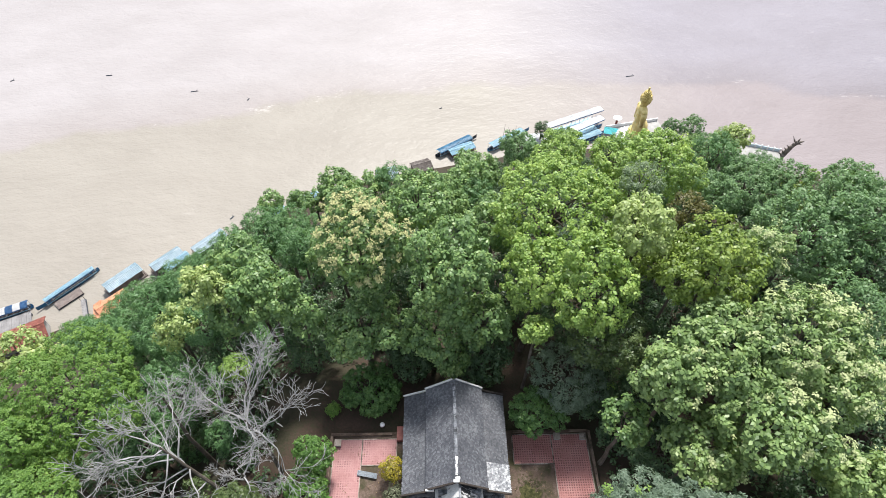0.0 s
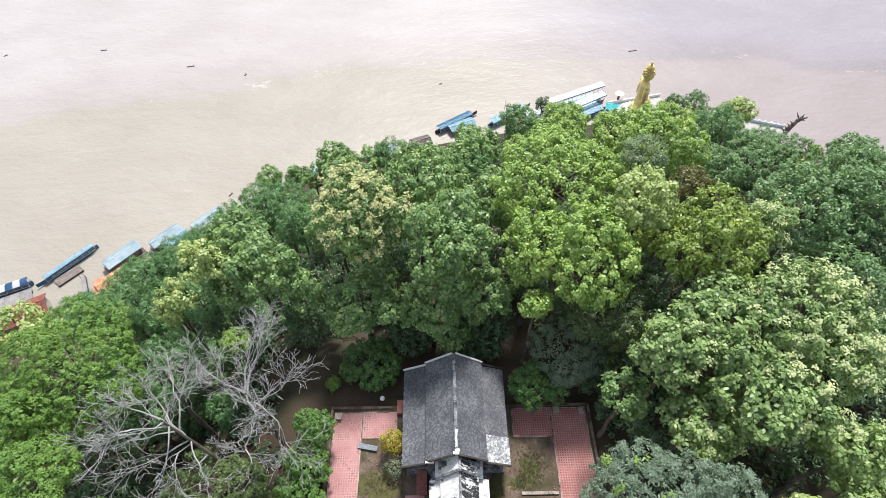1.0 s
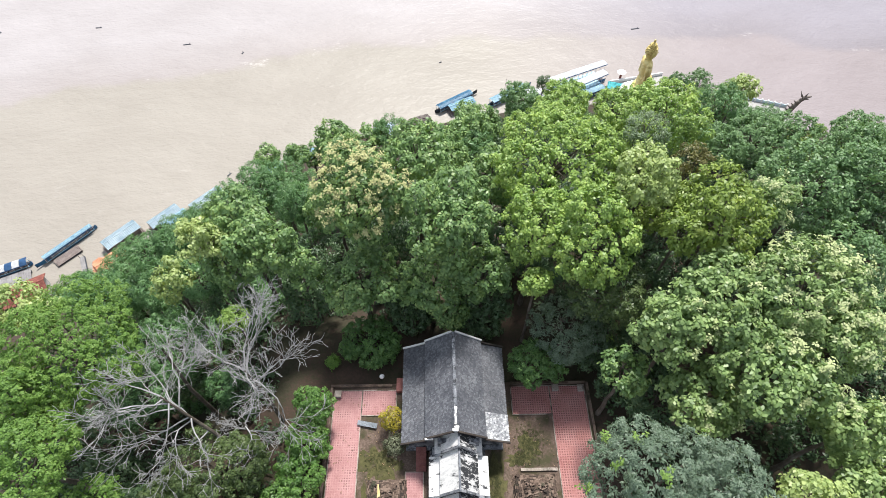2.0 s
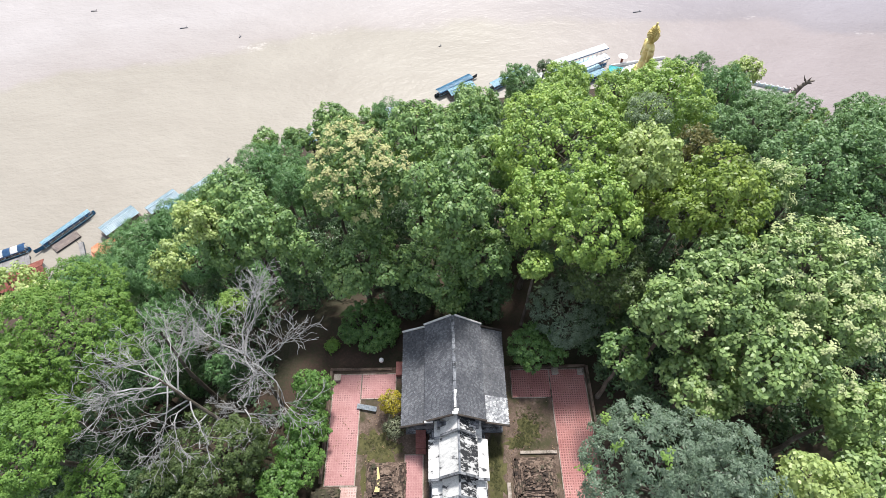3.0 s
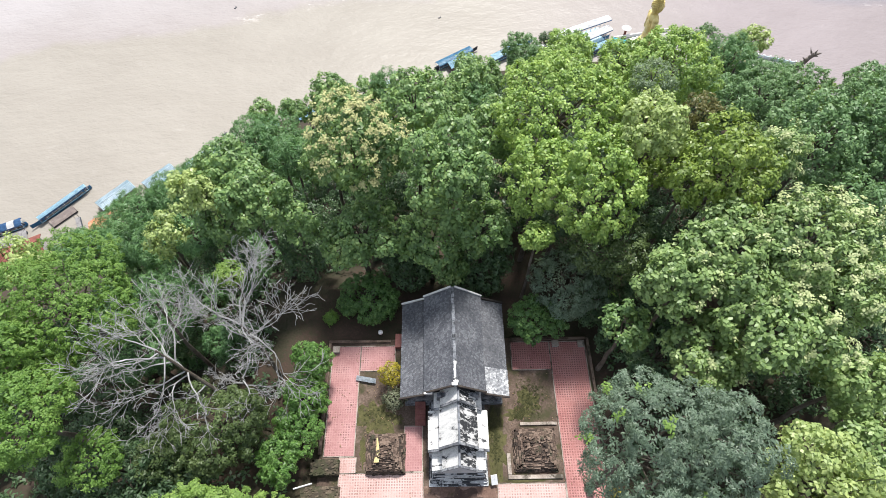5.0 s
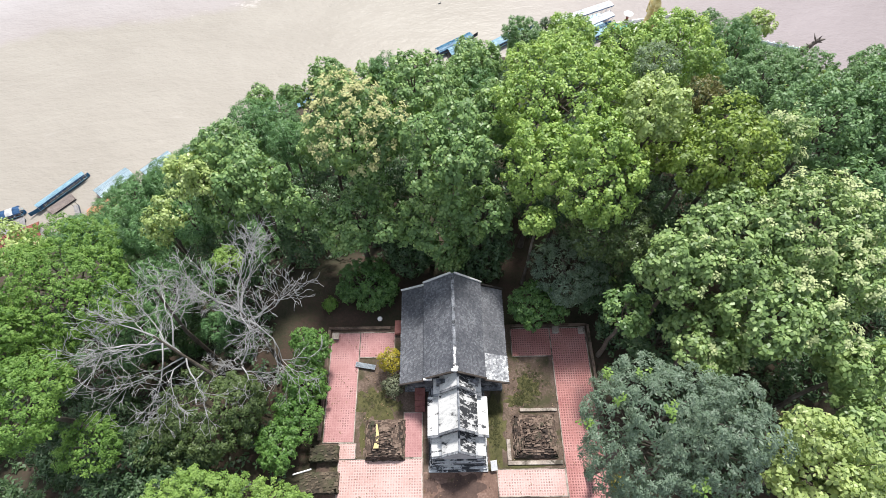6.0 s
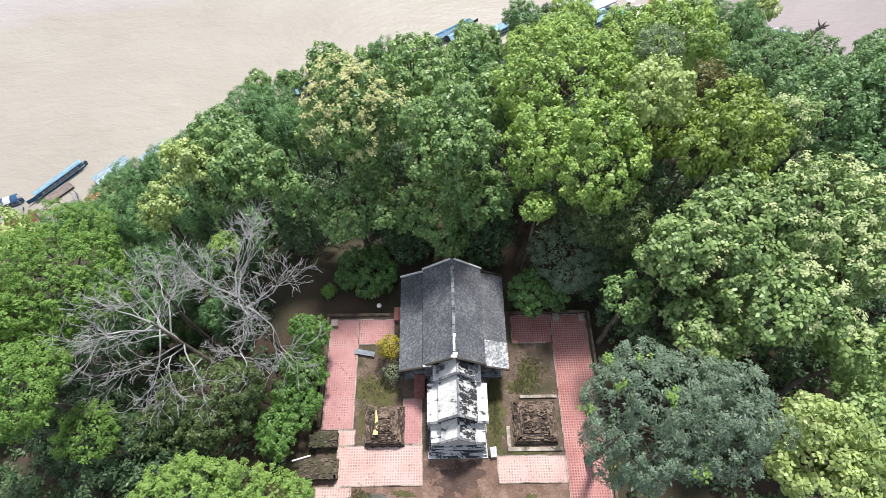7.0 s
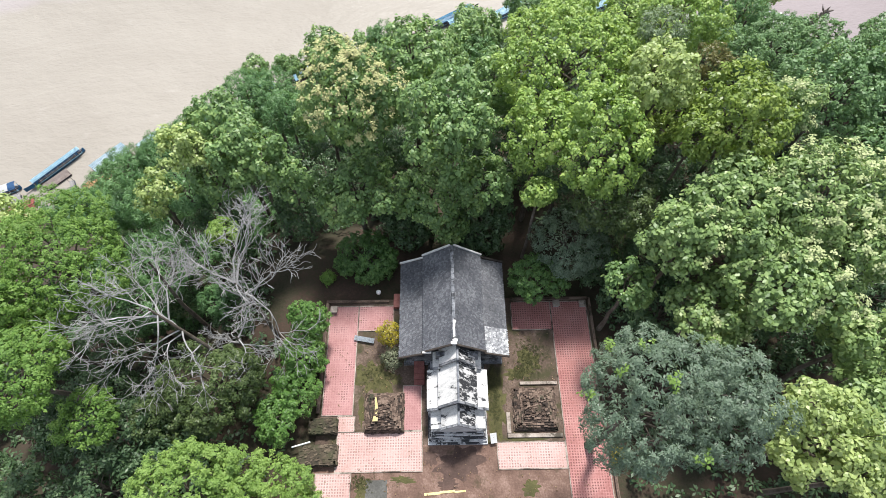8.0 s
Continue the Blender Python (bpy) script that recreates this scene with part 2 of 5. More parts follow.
M["leaf_bush"] = foliage("bush_leaf", (0.05, 0.115, 0.035), (0.105, 0.215, 0.06), (0.2, 0.345, 0.1))
M["leaf_ash"] = foliage("ash_green_leaf", (0.09, 0.14, 0.07), (0.16, 0.23, 0.12), (0.26, 0.34, 0.2))
M["leaf_grey"] = foliage("grey_leaf", (0.07, 0.085, 0.045), (0.13, 0.15, 0.085), (0.22, 0.235, 0.15), 1.5, 0.6, 0.15)
M["leaf_brown"] = foliage("brown_leaf", (0.085, 0.088, 0.026), (0.16, 0.158, 0.05), (0.25, 0.235, 0.08), 0.8)


def soil_of_hill():
    m, n, l, b = nodes_of("forest_floor")
    pos = n.new("ShaderNodeNewGeometry").outputs["Position"]
    broad, thin = noise_node(n, l, 0.25, 6, pos), noise_node(n, l, 5.0, 4, pos)
    col = ramp_node(n, l, calc(n, l, "ADD", calc(n, l, "MULTIPLY", broad, 0.6), calc(n, l, "MULTIPLY", thin, 0.4)),
                    [(0.34, (0.022, 0.026, 0.011)), (0.46, (0.04, 0.036, 0.02)), (0.56, (0.052, 0.034, 0.024)), (0.7, (0.08, 0.049, 0.036))])
    l.new(col, b.inputs["Base Color"])
    b.inputs["Roughness"].default_value = 1.0
    bumped(n, l, b, thin, 0.6, 0.06)
    return m


def river():
    """Muddy river: silty brown, more violet past the confluence line, small waves, streaks of foam."""
    m, n, l, b = nodes_of("muddy_water")
    pos = n.new("ShaderNodeNewGeometry").outputs["Position"]
    sep = n.new("ShaderNodeSeparateXYZ")
    l.new(pos, sep.inputs[0])
    # the two streams meet along a bowed line that follows the bank
    bow = calc(n, l, "SUBTRACT", sep.outputs[0], 45.0)
    meet = calc(n, l, "SUBTRACT", 136.0, calc(n, l, "MULTIPLY", calc(n, l, "MULTIPLY", bow, bow), 0.0011))
    wander = calc(n, l, "MULTIPLY", calc(n, l, "SUBTRACT", noise_node(n, l, 0.035, 6, pos), 0.5), 22.0)
    across = calc(n, l, "ADD", calc(n, l, "SUBTRACT", sep.outputs[1], meet), wander)
    side = calc(n, l, "ADD", calc(n, l, "MULTIPLY", across, 0.02), 0.5)
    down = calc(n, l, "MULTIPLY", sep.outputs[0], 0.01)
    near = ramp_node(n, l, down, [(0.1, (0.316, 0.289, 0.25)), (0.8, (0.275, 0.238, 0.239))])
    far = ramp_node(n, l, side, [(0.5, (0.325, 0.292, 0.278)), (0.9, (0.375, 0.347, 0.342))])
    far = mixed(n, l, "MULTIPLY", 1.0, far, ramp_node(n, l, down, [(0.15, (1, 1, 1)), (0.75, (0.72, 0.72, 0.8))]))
    col = mixed(n, l, "MIX", ramp_node(n, l, side, [(0.46, (0, 0, 0)), (0.54, (1, 1, 1))]), near, far)
    stretch = n.new("ShaderNodeMapping")
    stretch.inputs["Rotation"].default_value = (0, 0, radians(-20))
    stretch.inputs["Scale"].default_value = (0.6, 1.0, 1.0)
    l.new(pos, stretch.inputs[0])
    silt = noise_node(n, l, 0.06, 6, stretch.outputs[0])
    col = mixed(n, l, "MULTIPLY", 0.35, col, ramp_node(n, l, silt, [(0.35, (0.8, 0.78, 0.76)), (0.65, (1.1, 1.1, 1.1))]))
    seam = ramp_node(n, l, side, [(0.44, (0, 0, 0)), (0.5, (1, 1, 1)), (0.56, (0, 0, 0))])
    flecks = ramp_node(n, l, noise_node(n, l, 0.16, 8, stretch.outputs[0], 0.78), [(0.6, (0, 0, 0)), (0.7, (1, 1, 1))])
    foam = calc(n, l, "MULTIPLY", flecks, calc(n, l, "ADD", 0.1, calc(n, l, "MULTIPLY", seam, 0.75)))
    col = mixed(n, l, "MIX", foam, col, (0.7, 0.65, 0.62))
    l.new(col, b.inputs["Base Color"])
    b.inputs["Roughness"].default_value = 0.42
    b.inputs["IOR"].default_value = 1.33
    waves = calc(n, l, "ADD", calc(n, l, "MULTIPLY", noise_node(n, l, 0.35, 5, stretch.outputs[0]), 1.0), calc(n, l, "MULTIPLY", noise_node(n, l, 1.3, 3, stretch.outputs[0]), 0.3))
    bumped(n, l, b, waves, 0.6, 0.6)
    return m


M["concrete_dark"] = surface("dark_slab", (0.05, 0.05, 0.045), (0.09, 0.088, 0.08), (0.16, 0.155, 0.145), 0.9, 8, 0.9)
M["leaf_litter"] = foliage("dry_leaf", (0.100, 0.060, 0.030), (0.200, 0.130, 0.070), (0.340, 0.250, 0.150), 1.5, 0.8, 0.1)
M["moss_mat"] = surface("moss_cushion", (0.042, 0.042, 0.016), (0.075, 0.072, 0.027), (0.12, 0.11, 0.045), 1.4, 14, 1.0, bump=0.5, stain=(0.095, 0.073, 0.05), stain_at=0.62, stain_scale=1.3)
M["soil_front"] = surface("forecourt_soil", (0.078, 0.045, 0.034), (0.16, 0.098, 0.075), (0.33, 0.225, 0.185), 0.6, 7, 0.95, bump=0.5, depth=0.03, stain=(0.07, 0.052, 0.03), stain_at=0.6, stain_scale=0.5)
M["brick_moss"] = surface("mossy_brick", (0.03, 0.026, 0.018), (0.075, 0.058, 0.04), (0.16, 0.125, 0.09), 0.9, 9, 0.95, vary=0.4, stain=(0.05, 0.052, 0.026), stain_at=0.5)
M["hill"] = soil_of_hill()
M["water"] = river()

# ---- mesh helpers ----
def link_mesh(name, verts, faces, material, parent=None, label="", at=None, smooth=False):
    me = bpy.data.meshes.new(name)
    me.from_pydata([tuple(v) for v in verts], [], [tuple(f) for f in faces])
    for m in (material if isinstance(material, (list, tuple)) else [material]):
        me.materials.append(m)
    if smooth:
        me.polygons.foreach_set("use_smooth", [True] * len(me.polygons))
    me.update()
    ob = new(name, me)
    if parent:
        ob.parent = parent
    if at:
        ob.location = at
    if label:
        ob["label"] = label
    return ob


def part(name, bm, material, parent=None, label="", smooth=False):
    """Links a bmesh as one mesh object, under a thing or a part where one is given."""
    bmesh.ops.recalc_face_normals(bm, faces=bm.faces)
    me = bpy.data.meshes.new(name)
    bm.to_mesh(me)
    bm.free()
    me.materials.append(material)
    if smooth:
        me.polygons.foreach_set("use_smooth", [True] * len(me.polygons))
    ob = new(name, me)
    if parent:
        ob.parent = parent
    if label:
        ob["label"] = label
    return ob


def thing(name, x, y, z, turn=0.0, label="", category="", group="", kind=""):
    ob = new(name)
    ob.location, ob.rotation_euler = (x, y, z), (0, 0, radians(turn))
    ob.empty_display_size = 0.2
    return tagged(ob, label, category, group, kind)


def box(bm, x0, x1, y0, y1, z0, z1, bevel=0.0):
    r = bmesh.ops.create_cube(bm, size=1.0, matrix=Matrix.Translation(((x0 + x1) / 2, (y0 + y1) / 2, (z0 + z1) / 2)) @ Matrix.Diagonal((abs(x1 - x0), abs(y1 - y0), abs(z1 - z0), 1)))
    if bevel:
        edges = list({e for v in r["verts"] for e in v.link_edges})
        bmesh.ops.bevel(bm, geom=edges, offset=bevel, segments=1, affect="EDGES")
    return bm


def boxes(*dims, bevel=0.0):
    bm = bmesh.new()
    for d in dims:
        box(bm, *d, bevel=bevel)
    return bm


def slab(bm, pts, thick):
    """A plate with the given top outline, thickened downward along z."""
    top = [bm.verts.new(p) for p in pts]
    low = [bm.verts.new((p[0], p[1], p[2] - thick)) for p in pts]
    bm.faces.new(top)
    bm.faces.new(low[::-1])
    for i in range(len(pts)):
        j = (i + 1) % len(pts)
        bm.faces.new((top[i], low[i], low[j], top[j]))
    return bm


def rod(bm, a, b, ra, rb=None, sides=8):
    """A tapered round bar from a to b."""
    a, b = Vector(a), Vector(b)
    q = (b - a).to_track_quat("Z", "Y").to_matrix().to_4x4()
    bmesh.ops.create_cone(bm, cap_ends=True, segments=sides, radius1=ra, radius2=ra if rb is None else rb, depth=(b - a).length,
                          matrix=Matrix.Translation((a + b) / 2) @ q)
    return bm


def tubes(segs, sides=5):
    """Joined tapered tubes: segs of (a, b, ra, rb) as numpy rows; returns verts, faces."""
    segs = np.asarray(segs, float)
    a, b, ra, rb = segs[:, 0:3], segs[:, 3:6], segs[:, 6], segs[:, 7]
    w = b - a
    w /= np.linalg.norm(w, axis=1, keepdims=True) + 1e-9
    h = np.where(np.abs(w[:, 2:3]) > 0.9, np.array([[1.0, 0, 0]]), np.array([[0, 0, 1.0]]))
    u = np.cross(w, h)
    u /= np.linalg.norm(u, axis=1, keepdims=True) + 1e-9
    v = np.cross(w, u)
    ang = np.arange(sides) * 2 * math.pi / sides
    ring = u[:, None] * np.cos(ang)[None, :, None] + v[:, None] * np.sin(ang)[None, :, None]
    va, vb = a[:, None] + ring * ra[:, None, None], b[:, None] + ring * rb[:, None, None]
    verts = np.concatenate([va, vb], 1).reshape(-1, 3)
    base = np.arange(len(segs))[:, None] * 2 * sides
    i = np.arange(sides)[None]
    j = (i + 1) % sides
    faces = np.stack([base + i, base + j, base + sides + j, base + sides + i], 2).reshape(-1, 4)
    return verts, faces


# ---- the lie of the land: river at -51.5, hilltop court at 0 ----
RIVER = -51.5
SHORE = [(-400, -160), (-120, 22), (-96, 40), (-76, 52), (-60, 66), (-44, 82), (-22, 93), (0, 98), (26, 104), (66, 106), (92, 94), (116, 84), (160, 62), (420, -40)]


def shore_distance(x, y):
    """Metres inland from the bank, negative on the river's side."""
    x, y = np.asarray(x, float), np.asarray(y, float)
    best, side = np.full(x.shape, 1e9), np.zeros(x.shape)
    for (ax, ay), (bx, by) in zip(SHORE, SHORE[1:]):
        dx, dy = bx - ax, by - ay
        k = np.clip(((x - ax) * dx + (y - ay) * dy) / (dx * dx + dy * dy), 0, 1)
        d = np.hypot(x - ax - k * dx, y - ay - k * dy)
        s = (y - ay) * dx - (x - ax) * dy
        near = d < best
        best, side = np.where(near, d, best), np.where(near, s, side)
    return np.where(side < 0, best, -best)


def land(x, y):
    d = shore_distance(x, y)
    x, y = np.asarray(x, float), np.asarray(y, float)
    k = np.clip(d / 80.0, 0, 1)
    z = RIVER + 51.3 * (k * 0.7 + 0.3 * k * k * (3 - 2 * k))
    z = np.where(d < 0, np.maximum(RIVER + d * 0.35, RIVER - 6), z)
    z = z + np.where(d > 2, 0.6 * np.sin(x * 0.21 + y * 0.13) * np.cos(y * 0.17 - x * 0.08), 0)
    court = np.clip(np.maximum(np.abs(x - 0.6) - 15, np.maximum(y - 10, -y - 22)) / 9.0, 0, 1)
    return z * court + -0.12 * (1 - court)


def land_at(x, y):
    return float(land(np.array([x]), np.array([y]))[0])


def spread(lo, hi, step, far):
    mid = np.arange(lo, hi + step, step)
    out = np.geomspace(step, far, 14)
    return np.concatenate([(lo - out)[::-1], mid, mid[-1] + out])


gx, gy = spread(-150, 170, 2.0, 1500.0), spread(-50, 126, 2.0, 1500.0)
X, Y = np.meshgrid(gx, gy)
Zs = land(X, Y)
rows_n, cols_n = X.shape
grid_faces = [(r * cols_n + c, r * cols_n + c + 1, (r + 1) * cols_n + c + 1, (r + 1) * cols_n + c) for r in range(rows_n - 1) for c in range(cols_n - 1)]
ground = link_mesh("ground", np.stack([X, Y, Zs], 2).reshape(-1, 3), grid_faces, M["hill"], smooth=True)
tagged(ground, "wooded hillside of dark red-brown soil and leaf litter", "ground", kind="structure")
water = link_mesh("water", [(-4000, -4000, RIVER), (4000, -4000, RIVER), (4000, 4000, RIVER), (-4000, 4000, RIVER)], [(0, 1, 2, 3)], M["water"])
tagged(water, "wide muddy brown river with small ripples", "river", kind="structure")

# ---- the court: soil, paving, kerbs ----
court_soil = part("court_floor", slab(bmesh.new(), [(-10.7, -6.05, 0.0), (11.9, -6.05, 0.0), (11.9, 6.0, 0.0), (-10.7, 6.0, 0.0)], 0.4), M["soil"])
forecourt = part("forecourt_floor", slab(bmesh.new(), [(-10.7, -13, 0.003), (11.9, -13, 0.003), (11.9, -6.05, 0.003), (-10.7, -6.05, 0.003)], 0.4), M["soil_front"])
tagged(forecourt, "bare reddish trodden soil before the porch", "ground", kind="structure")
tagged(court_soil, "bare trodden soil with mossy patches in the temple court", "ground", kind="structure")


def paving(x0, x1, y0, y1, key, label, z=0.07):
    p = part("pavement", slab(bmesh.new(), [(x0, y0, z), (x1, y0, z), (x1, y1, z), (x0, y1, z)], 0.3), M[key])
    tagged(p, label, "pavement", kind="structure")
    bm = bmesh.new()
    for a in ((x0 - 0.07, x1 + 0.07, y0 - 0.07, y0), (x0 - 0.07, x1 + 0.07, y1, y1 + 0.07), (x0 - 0.07, x0, y0, y1), (x1, x1 + 0.07, y0, y1)):
        box(bm, *a, -0.1, z + 0.012)
    part("kerb", bm, M["stone"], p)
    return p


paving(-10.35, -8.0, -3.75, 5.35, "tiles_left", "faded pink pierced paving blocks beside the chapel")
paving(-7.9, -5.0, 3.2, 5.35, "tiles_left", "faded pink pierced paving blocks behind the soil bed")
paving(-9.05, -7.8, -5.0, -3.9, "tiles_front", "bleached pink pierced paving blocks")
paving(-9.0, -2.55, -7.9, -5.1, "tiles_front", "broad bleached pink pierced paving before the brick ruin")
paving(-4.0, -2.6, -4.95, -1.55, "tiles_left", "pink pierced paving path beside the porch")
paving(-10.4, -7.85, -12.6, -8.05, "tiles_front", "bleached pink pierced paving path")
paving(8.5, 11.5, -13.0, 5.55, "tiles_right", "dark red pierced paving blocks with open holes")
paving(5.1, 8.4, 3.1, 5.55, "tiles_right", "dark red pierced paving blocks with open holes")
paving(3.25, 8.35, -7.85, -6.0, "tiles_front", "bleached pink pierced paving before the brick ruin")


def low_wall(x0, x1, y0, y1, label):
    t = thing("low_wall", (x0 + x1) / 2, (y0 + y1) / 2, 0, 0, label, "wall", kind="structure")
    hx, hy = (x1 - x0) / 2, (y1 - y0) / 2
    part("footing", boxes((-hx, hx, -hy, hy, -0.3, 0.2)), M["brick"], t)
    part("coping", boxes((-hx - 0.02, hx * 0.55, -hy - 0.02, hy * 0.6, 0.204, 0.25), bevel=0.01), M["brick"], t)
    return t


low_wall(-10.75, -5.4, 5.7, 5.92, "low dark brick wall with a pale coping behind the paving")
low_wall(-10.78, -10.56, -3.6, 5.66, "low dark brick wall with a pale coping along the paving")
low_wall(11.75, 11.95, -12.5, 5.85, "low dark brick wall with a pale coping along the red paving")
low_wall(5.0, 11.7, 5.75, 5.95, "low dark brick wall with a pale coping behind the red paving")


def wall_post(x, y):
    t = thing("wall_post", x, y, 0.07, 0, "square pale concrete post base on the paving corner", "post", "post bases round the court")
    part("shaft", boxes((-0.24, 0.24, -0.24, 0.24, 0, 0.32), bevel=0.02), M["concrete"], t)
    part("cap", boxes((-0.29, 0.29, -0.29, 0.29, 0.324, 0.4), bevel=0.02), M["stone"], t)


for px, py in ((-10.05, 5.0), (8.95, 5.3), (11.2, 5.25)):
    wall_post(px, py)

# ---- the chapel with its shingled roof ----
ROOF_L = 8.0
chapel = thing("chapel", 0, 0, 0, 0, "small old chapel with a two-tiered grey shingle roof", "temple")


def shingle_slope(rng, eave, along, up, courses, per_course):
    """Courses of overlapping shingles on a slope: eave corner, the way along it, the way up it."""
    eave, along, up = Vector(eave), Vector(along), Vector(up)
    out = along.cross(up).normalized()
    if out.z < 0:
        out = -out
    vs, fs = [], []
    la, lu = along.length, up.length
    ea, eu = along.normalized(), up.normalized()
    wide = la / per_course
    for c in range(courses):
        s0 = lu * c / courses
        for k in range(-1, per_course + 1):
            a0 = wide * (k + 0.5 * (c % 2)) + rng.uniform(-0.012, 0.012)
            a1 = a0 + wide * 0.94
            a0, a1 = max(a0, 0), min(a1, la)
            if a1 - a0 < 0.03:
                continue
            lift = 0.035 + rng.uniform(0, 0.014)
            drop = rng.uniform(-0.02, 0.02)
            s1 = min(s0 + lu / courses * 1.25, lu)
            cut, rise = (a1 - a0) * 0.3, lu / courses * 0.35
            tip = lift + rng.uniform(-0.006, 0.006)
            p = [eave + ea * (a0 + cut) + eu * (s0 + drop) + out * lift, eave + ea * (a1 - cut) + eu * (s0 + drop) + out * tip,
                 eave + ea * a1 + eu * (s0 + drop + rise) + out * tip, eave + ea * a1 + eu * s1 + out * 0.012,
                 eave + ea * a0 + eu * s1 + out * 0.012, eave + ea * a0 + eu * (s0 + drop + rise) + out * lift]
            q = [v - out * 0.03 for v in (p[5], p[0], p[1], p[2])]
            i = len(vs)
            vs += p + q
            fs += [tuple(range(i, i + 6)), (i + 6, i + 7, i, i + 5), (i + 7, i + 8, i + 1, i), (i + 8, i + 9, i + 2, i + 1)]
    return vs, fs


rng = random.Random(5)
# half width, eave height, inner half width, height there; lower aisle roof, then the raised nave roof
SLOPES = [(4.25, 2.74, 2.2, 3.72), (2.34, 4.12, 0.0, 5.9)]
for side in (-1, 1):
    for tier, (xo, zo, xi, zi) in enumerate(SLOPES):
        y0, y1 = (0.0, ROOF_L) if tier == 0 else (-0.06, ROOF_L + 0.05)
        bm = slab(bmesh.new(), [(side * xo, y0, zo), (side * xi, y0, zi), (side * xi, y1, zi), (side * xo, y1, zo)], 0.12)
        deck = part("aisle_roof" if tier == 0 else "nave_roof", bm, M["timber_dark"], chapel)
        start, along = (side * xo, y0, zo), (0, y1 - y0, 0)
        vs, fs = shingle_slope(rng, start, along, (side * (xi - xo), 0, zi - zo), 18 if tier == 0 else 23, 50)
        cover = link_mesh("shingles", vs, fs, M["shingle"], deck, "weathered grey shingles in courses")
        cover["kind"] = "stuff"
# patch of paler shingles at the front corner of one aisle roof
vs, fs = shingle_slope(rng, (4.29, 0.0, 2.765), (0, 2.1, 0), (-1.86, 0, 0.89), 15, 13)
patch = link_mesh("pale_shingles", vs, fs, M["shingle_pale"], chapel, "patch of paler shingles")
patch["kind"] = "stuff"
# ridge cap in mortar, gable boards, gable walls
bm = bmesh.new()
for i in range(16):
    y0 = -0.08 + i * (ROOF_L + 0.14) / 16
    box(bm, -0.12 - 0.01 * (i % 3), 0.12 + 0.01 * (i % 2), y0, y0 + 0.5, 5.84, 5.99 + 0.012 * ((i * 7) % 3), bevel=0.03)
part("ridge_cap", bm, M["plaster_grey"], chapel, "grey mortar ridge cap")
bm = bmesh.new()
for y0, y1, a0, a1 in ((-0.1, 0.12, -0.26, 0.2), (0.12, 0.3, -0.14, 0.26), (0.3, 0.6, -0.1, 0.09), (0.6, 1.0, -0.06, 0.08), (1.0, 1.2, -0.1, 0.07), (1.2, 1.5, -0.05, 0.1), (1.5, 1.75, -0.08, 0.14)):
    box(bm, a0, a1, y0, y1 + 0.01, 5.84, 6.035, bevel=0.03)
part("ridge_plaster", bm, M["plaster"], chapel, "white lime plaster on the ridge end")


def gable_board(x0, z0, x1, z1, y, material, label=""):
    d = Vector((x1 - x0, 0, z1 - z0)).normalized()
    up = Vector((-d.z, 0, d.x)) * (0.16 if d.x > 0 else -0.16)
    bm = bmesh.new()
    slab_pts = [Vector((x0, y - 0.06, z0)), Vector((x1, y - 0.06, z1)), Vector((x1, y - 0.06, z1)) + up, Vector((x0, y - 0.06, z0)) + up]
    a = [bm.verts.new(p) for p in slab_pts]
    b = [bm.verts.new(p + Vector((0, 0.12, 0))) for p in slab_pts]
    bm.faces.new(a), bm.faces.new(b[::-1])
    for i in range(4):
        bm.faces.new((a[i], b[i], b[(i + 1) % 4], a[(i + 1) % 4]))
    part("gable_board", bm, material, chapel, label)


for y, front in ((ROOF_L + 0.1, False), (-0.1, True)):
    for side in (-1, 1):
        white = (not front)
        gable_board(side * 4.27, 2.72, side * 2.3, 3.72, y, M["timber_white"] if white and side < 0 else M["timber_dark"], "white" if white and side < 0 else "")
        gable_board(side * 2.36, 4.1, side * 0.1, 5.82, y, M["timber_white"] if white else M["timber_dark"], "white" if white else "")
part("board_scrap", boxes((-2.35, -1.7, -0.22, -0.1, 4.22, 4.42)), M["timber_white"], chapel, "loose scrap of white gable board")
# walls with a plinth; the gables rise to the nave roof
part("plinth", boxes((-4.0, 4.0, 0.15, 7.85, -0.1, 0.35), (-3.85, 3.85, 0.25, 7.75, 0.35, 0.6), bevel=0.02), M["plaster_grey"], chapel)
bm = boxes((-3.75, -3.45, 0.35, 7.65, 0.6, 2.75), (3.45, 3.75, 0.35, 7.65, 0.6, 2.75), (-3.45, 3.45, 7.35, 7.65, 0.6, 2.85),
           (-3.45, -0.75, 0.35, 0.65, 0.6, 2.85), (0.75, 3.45, 0.35, 0.65, 0.6, 2.85), (-0.75, 0.75, 0.35, 0.65, 2.55, 2.85))
part("wall", bm, M["plaster_grey"], chapel, "grey mouldy plastered brick wall")
for y in (0.4, 7.4):
    bm = bmesh.new()
    pts = [(-3.4, 2.86), (3.4, 2.86), (2.2, 3.6), (2.2, 4.05), (0, 5.7), (-2.2, 4.05), (-2.2, 3.6)]
    a = [bm.verts.new((x, y, z)) for x, z in pts]
    b = [bm.verts.new((x, y + 0.18, z)) for x, z in pts]
    bm.faces.new(a), bm.faces.new(b[::-1])
    for i in range(len(pts)):
        bm.faces.new((a[i], b[i], b[(i + 1) % len(pts)], a[(i + 1) % len(pts)]))
    part("gable", bm, M["timber_dark"], chapel, "dark boarded gable")
for side in (-1, 1):
    for y in (1.2, 3.4, 5.6):
        part("window", boxes((side * 3.76, side * 3.8, y, y + 1.0, 1.2, 2.1)), M["timber_dark"], chapel, "dark wooden shutter")

# ---- the porch with its white tiered roof ----
PX = 0.22
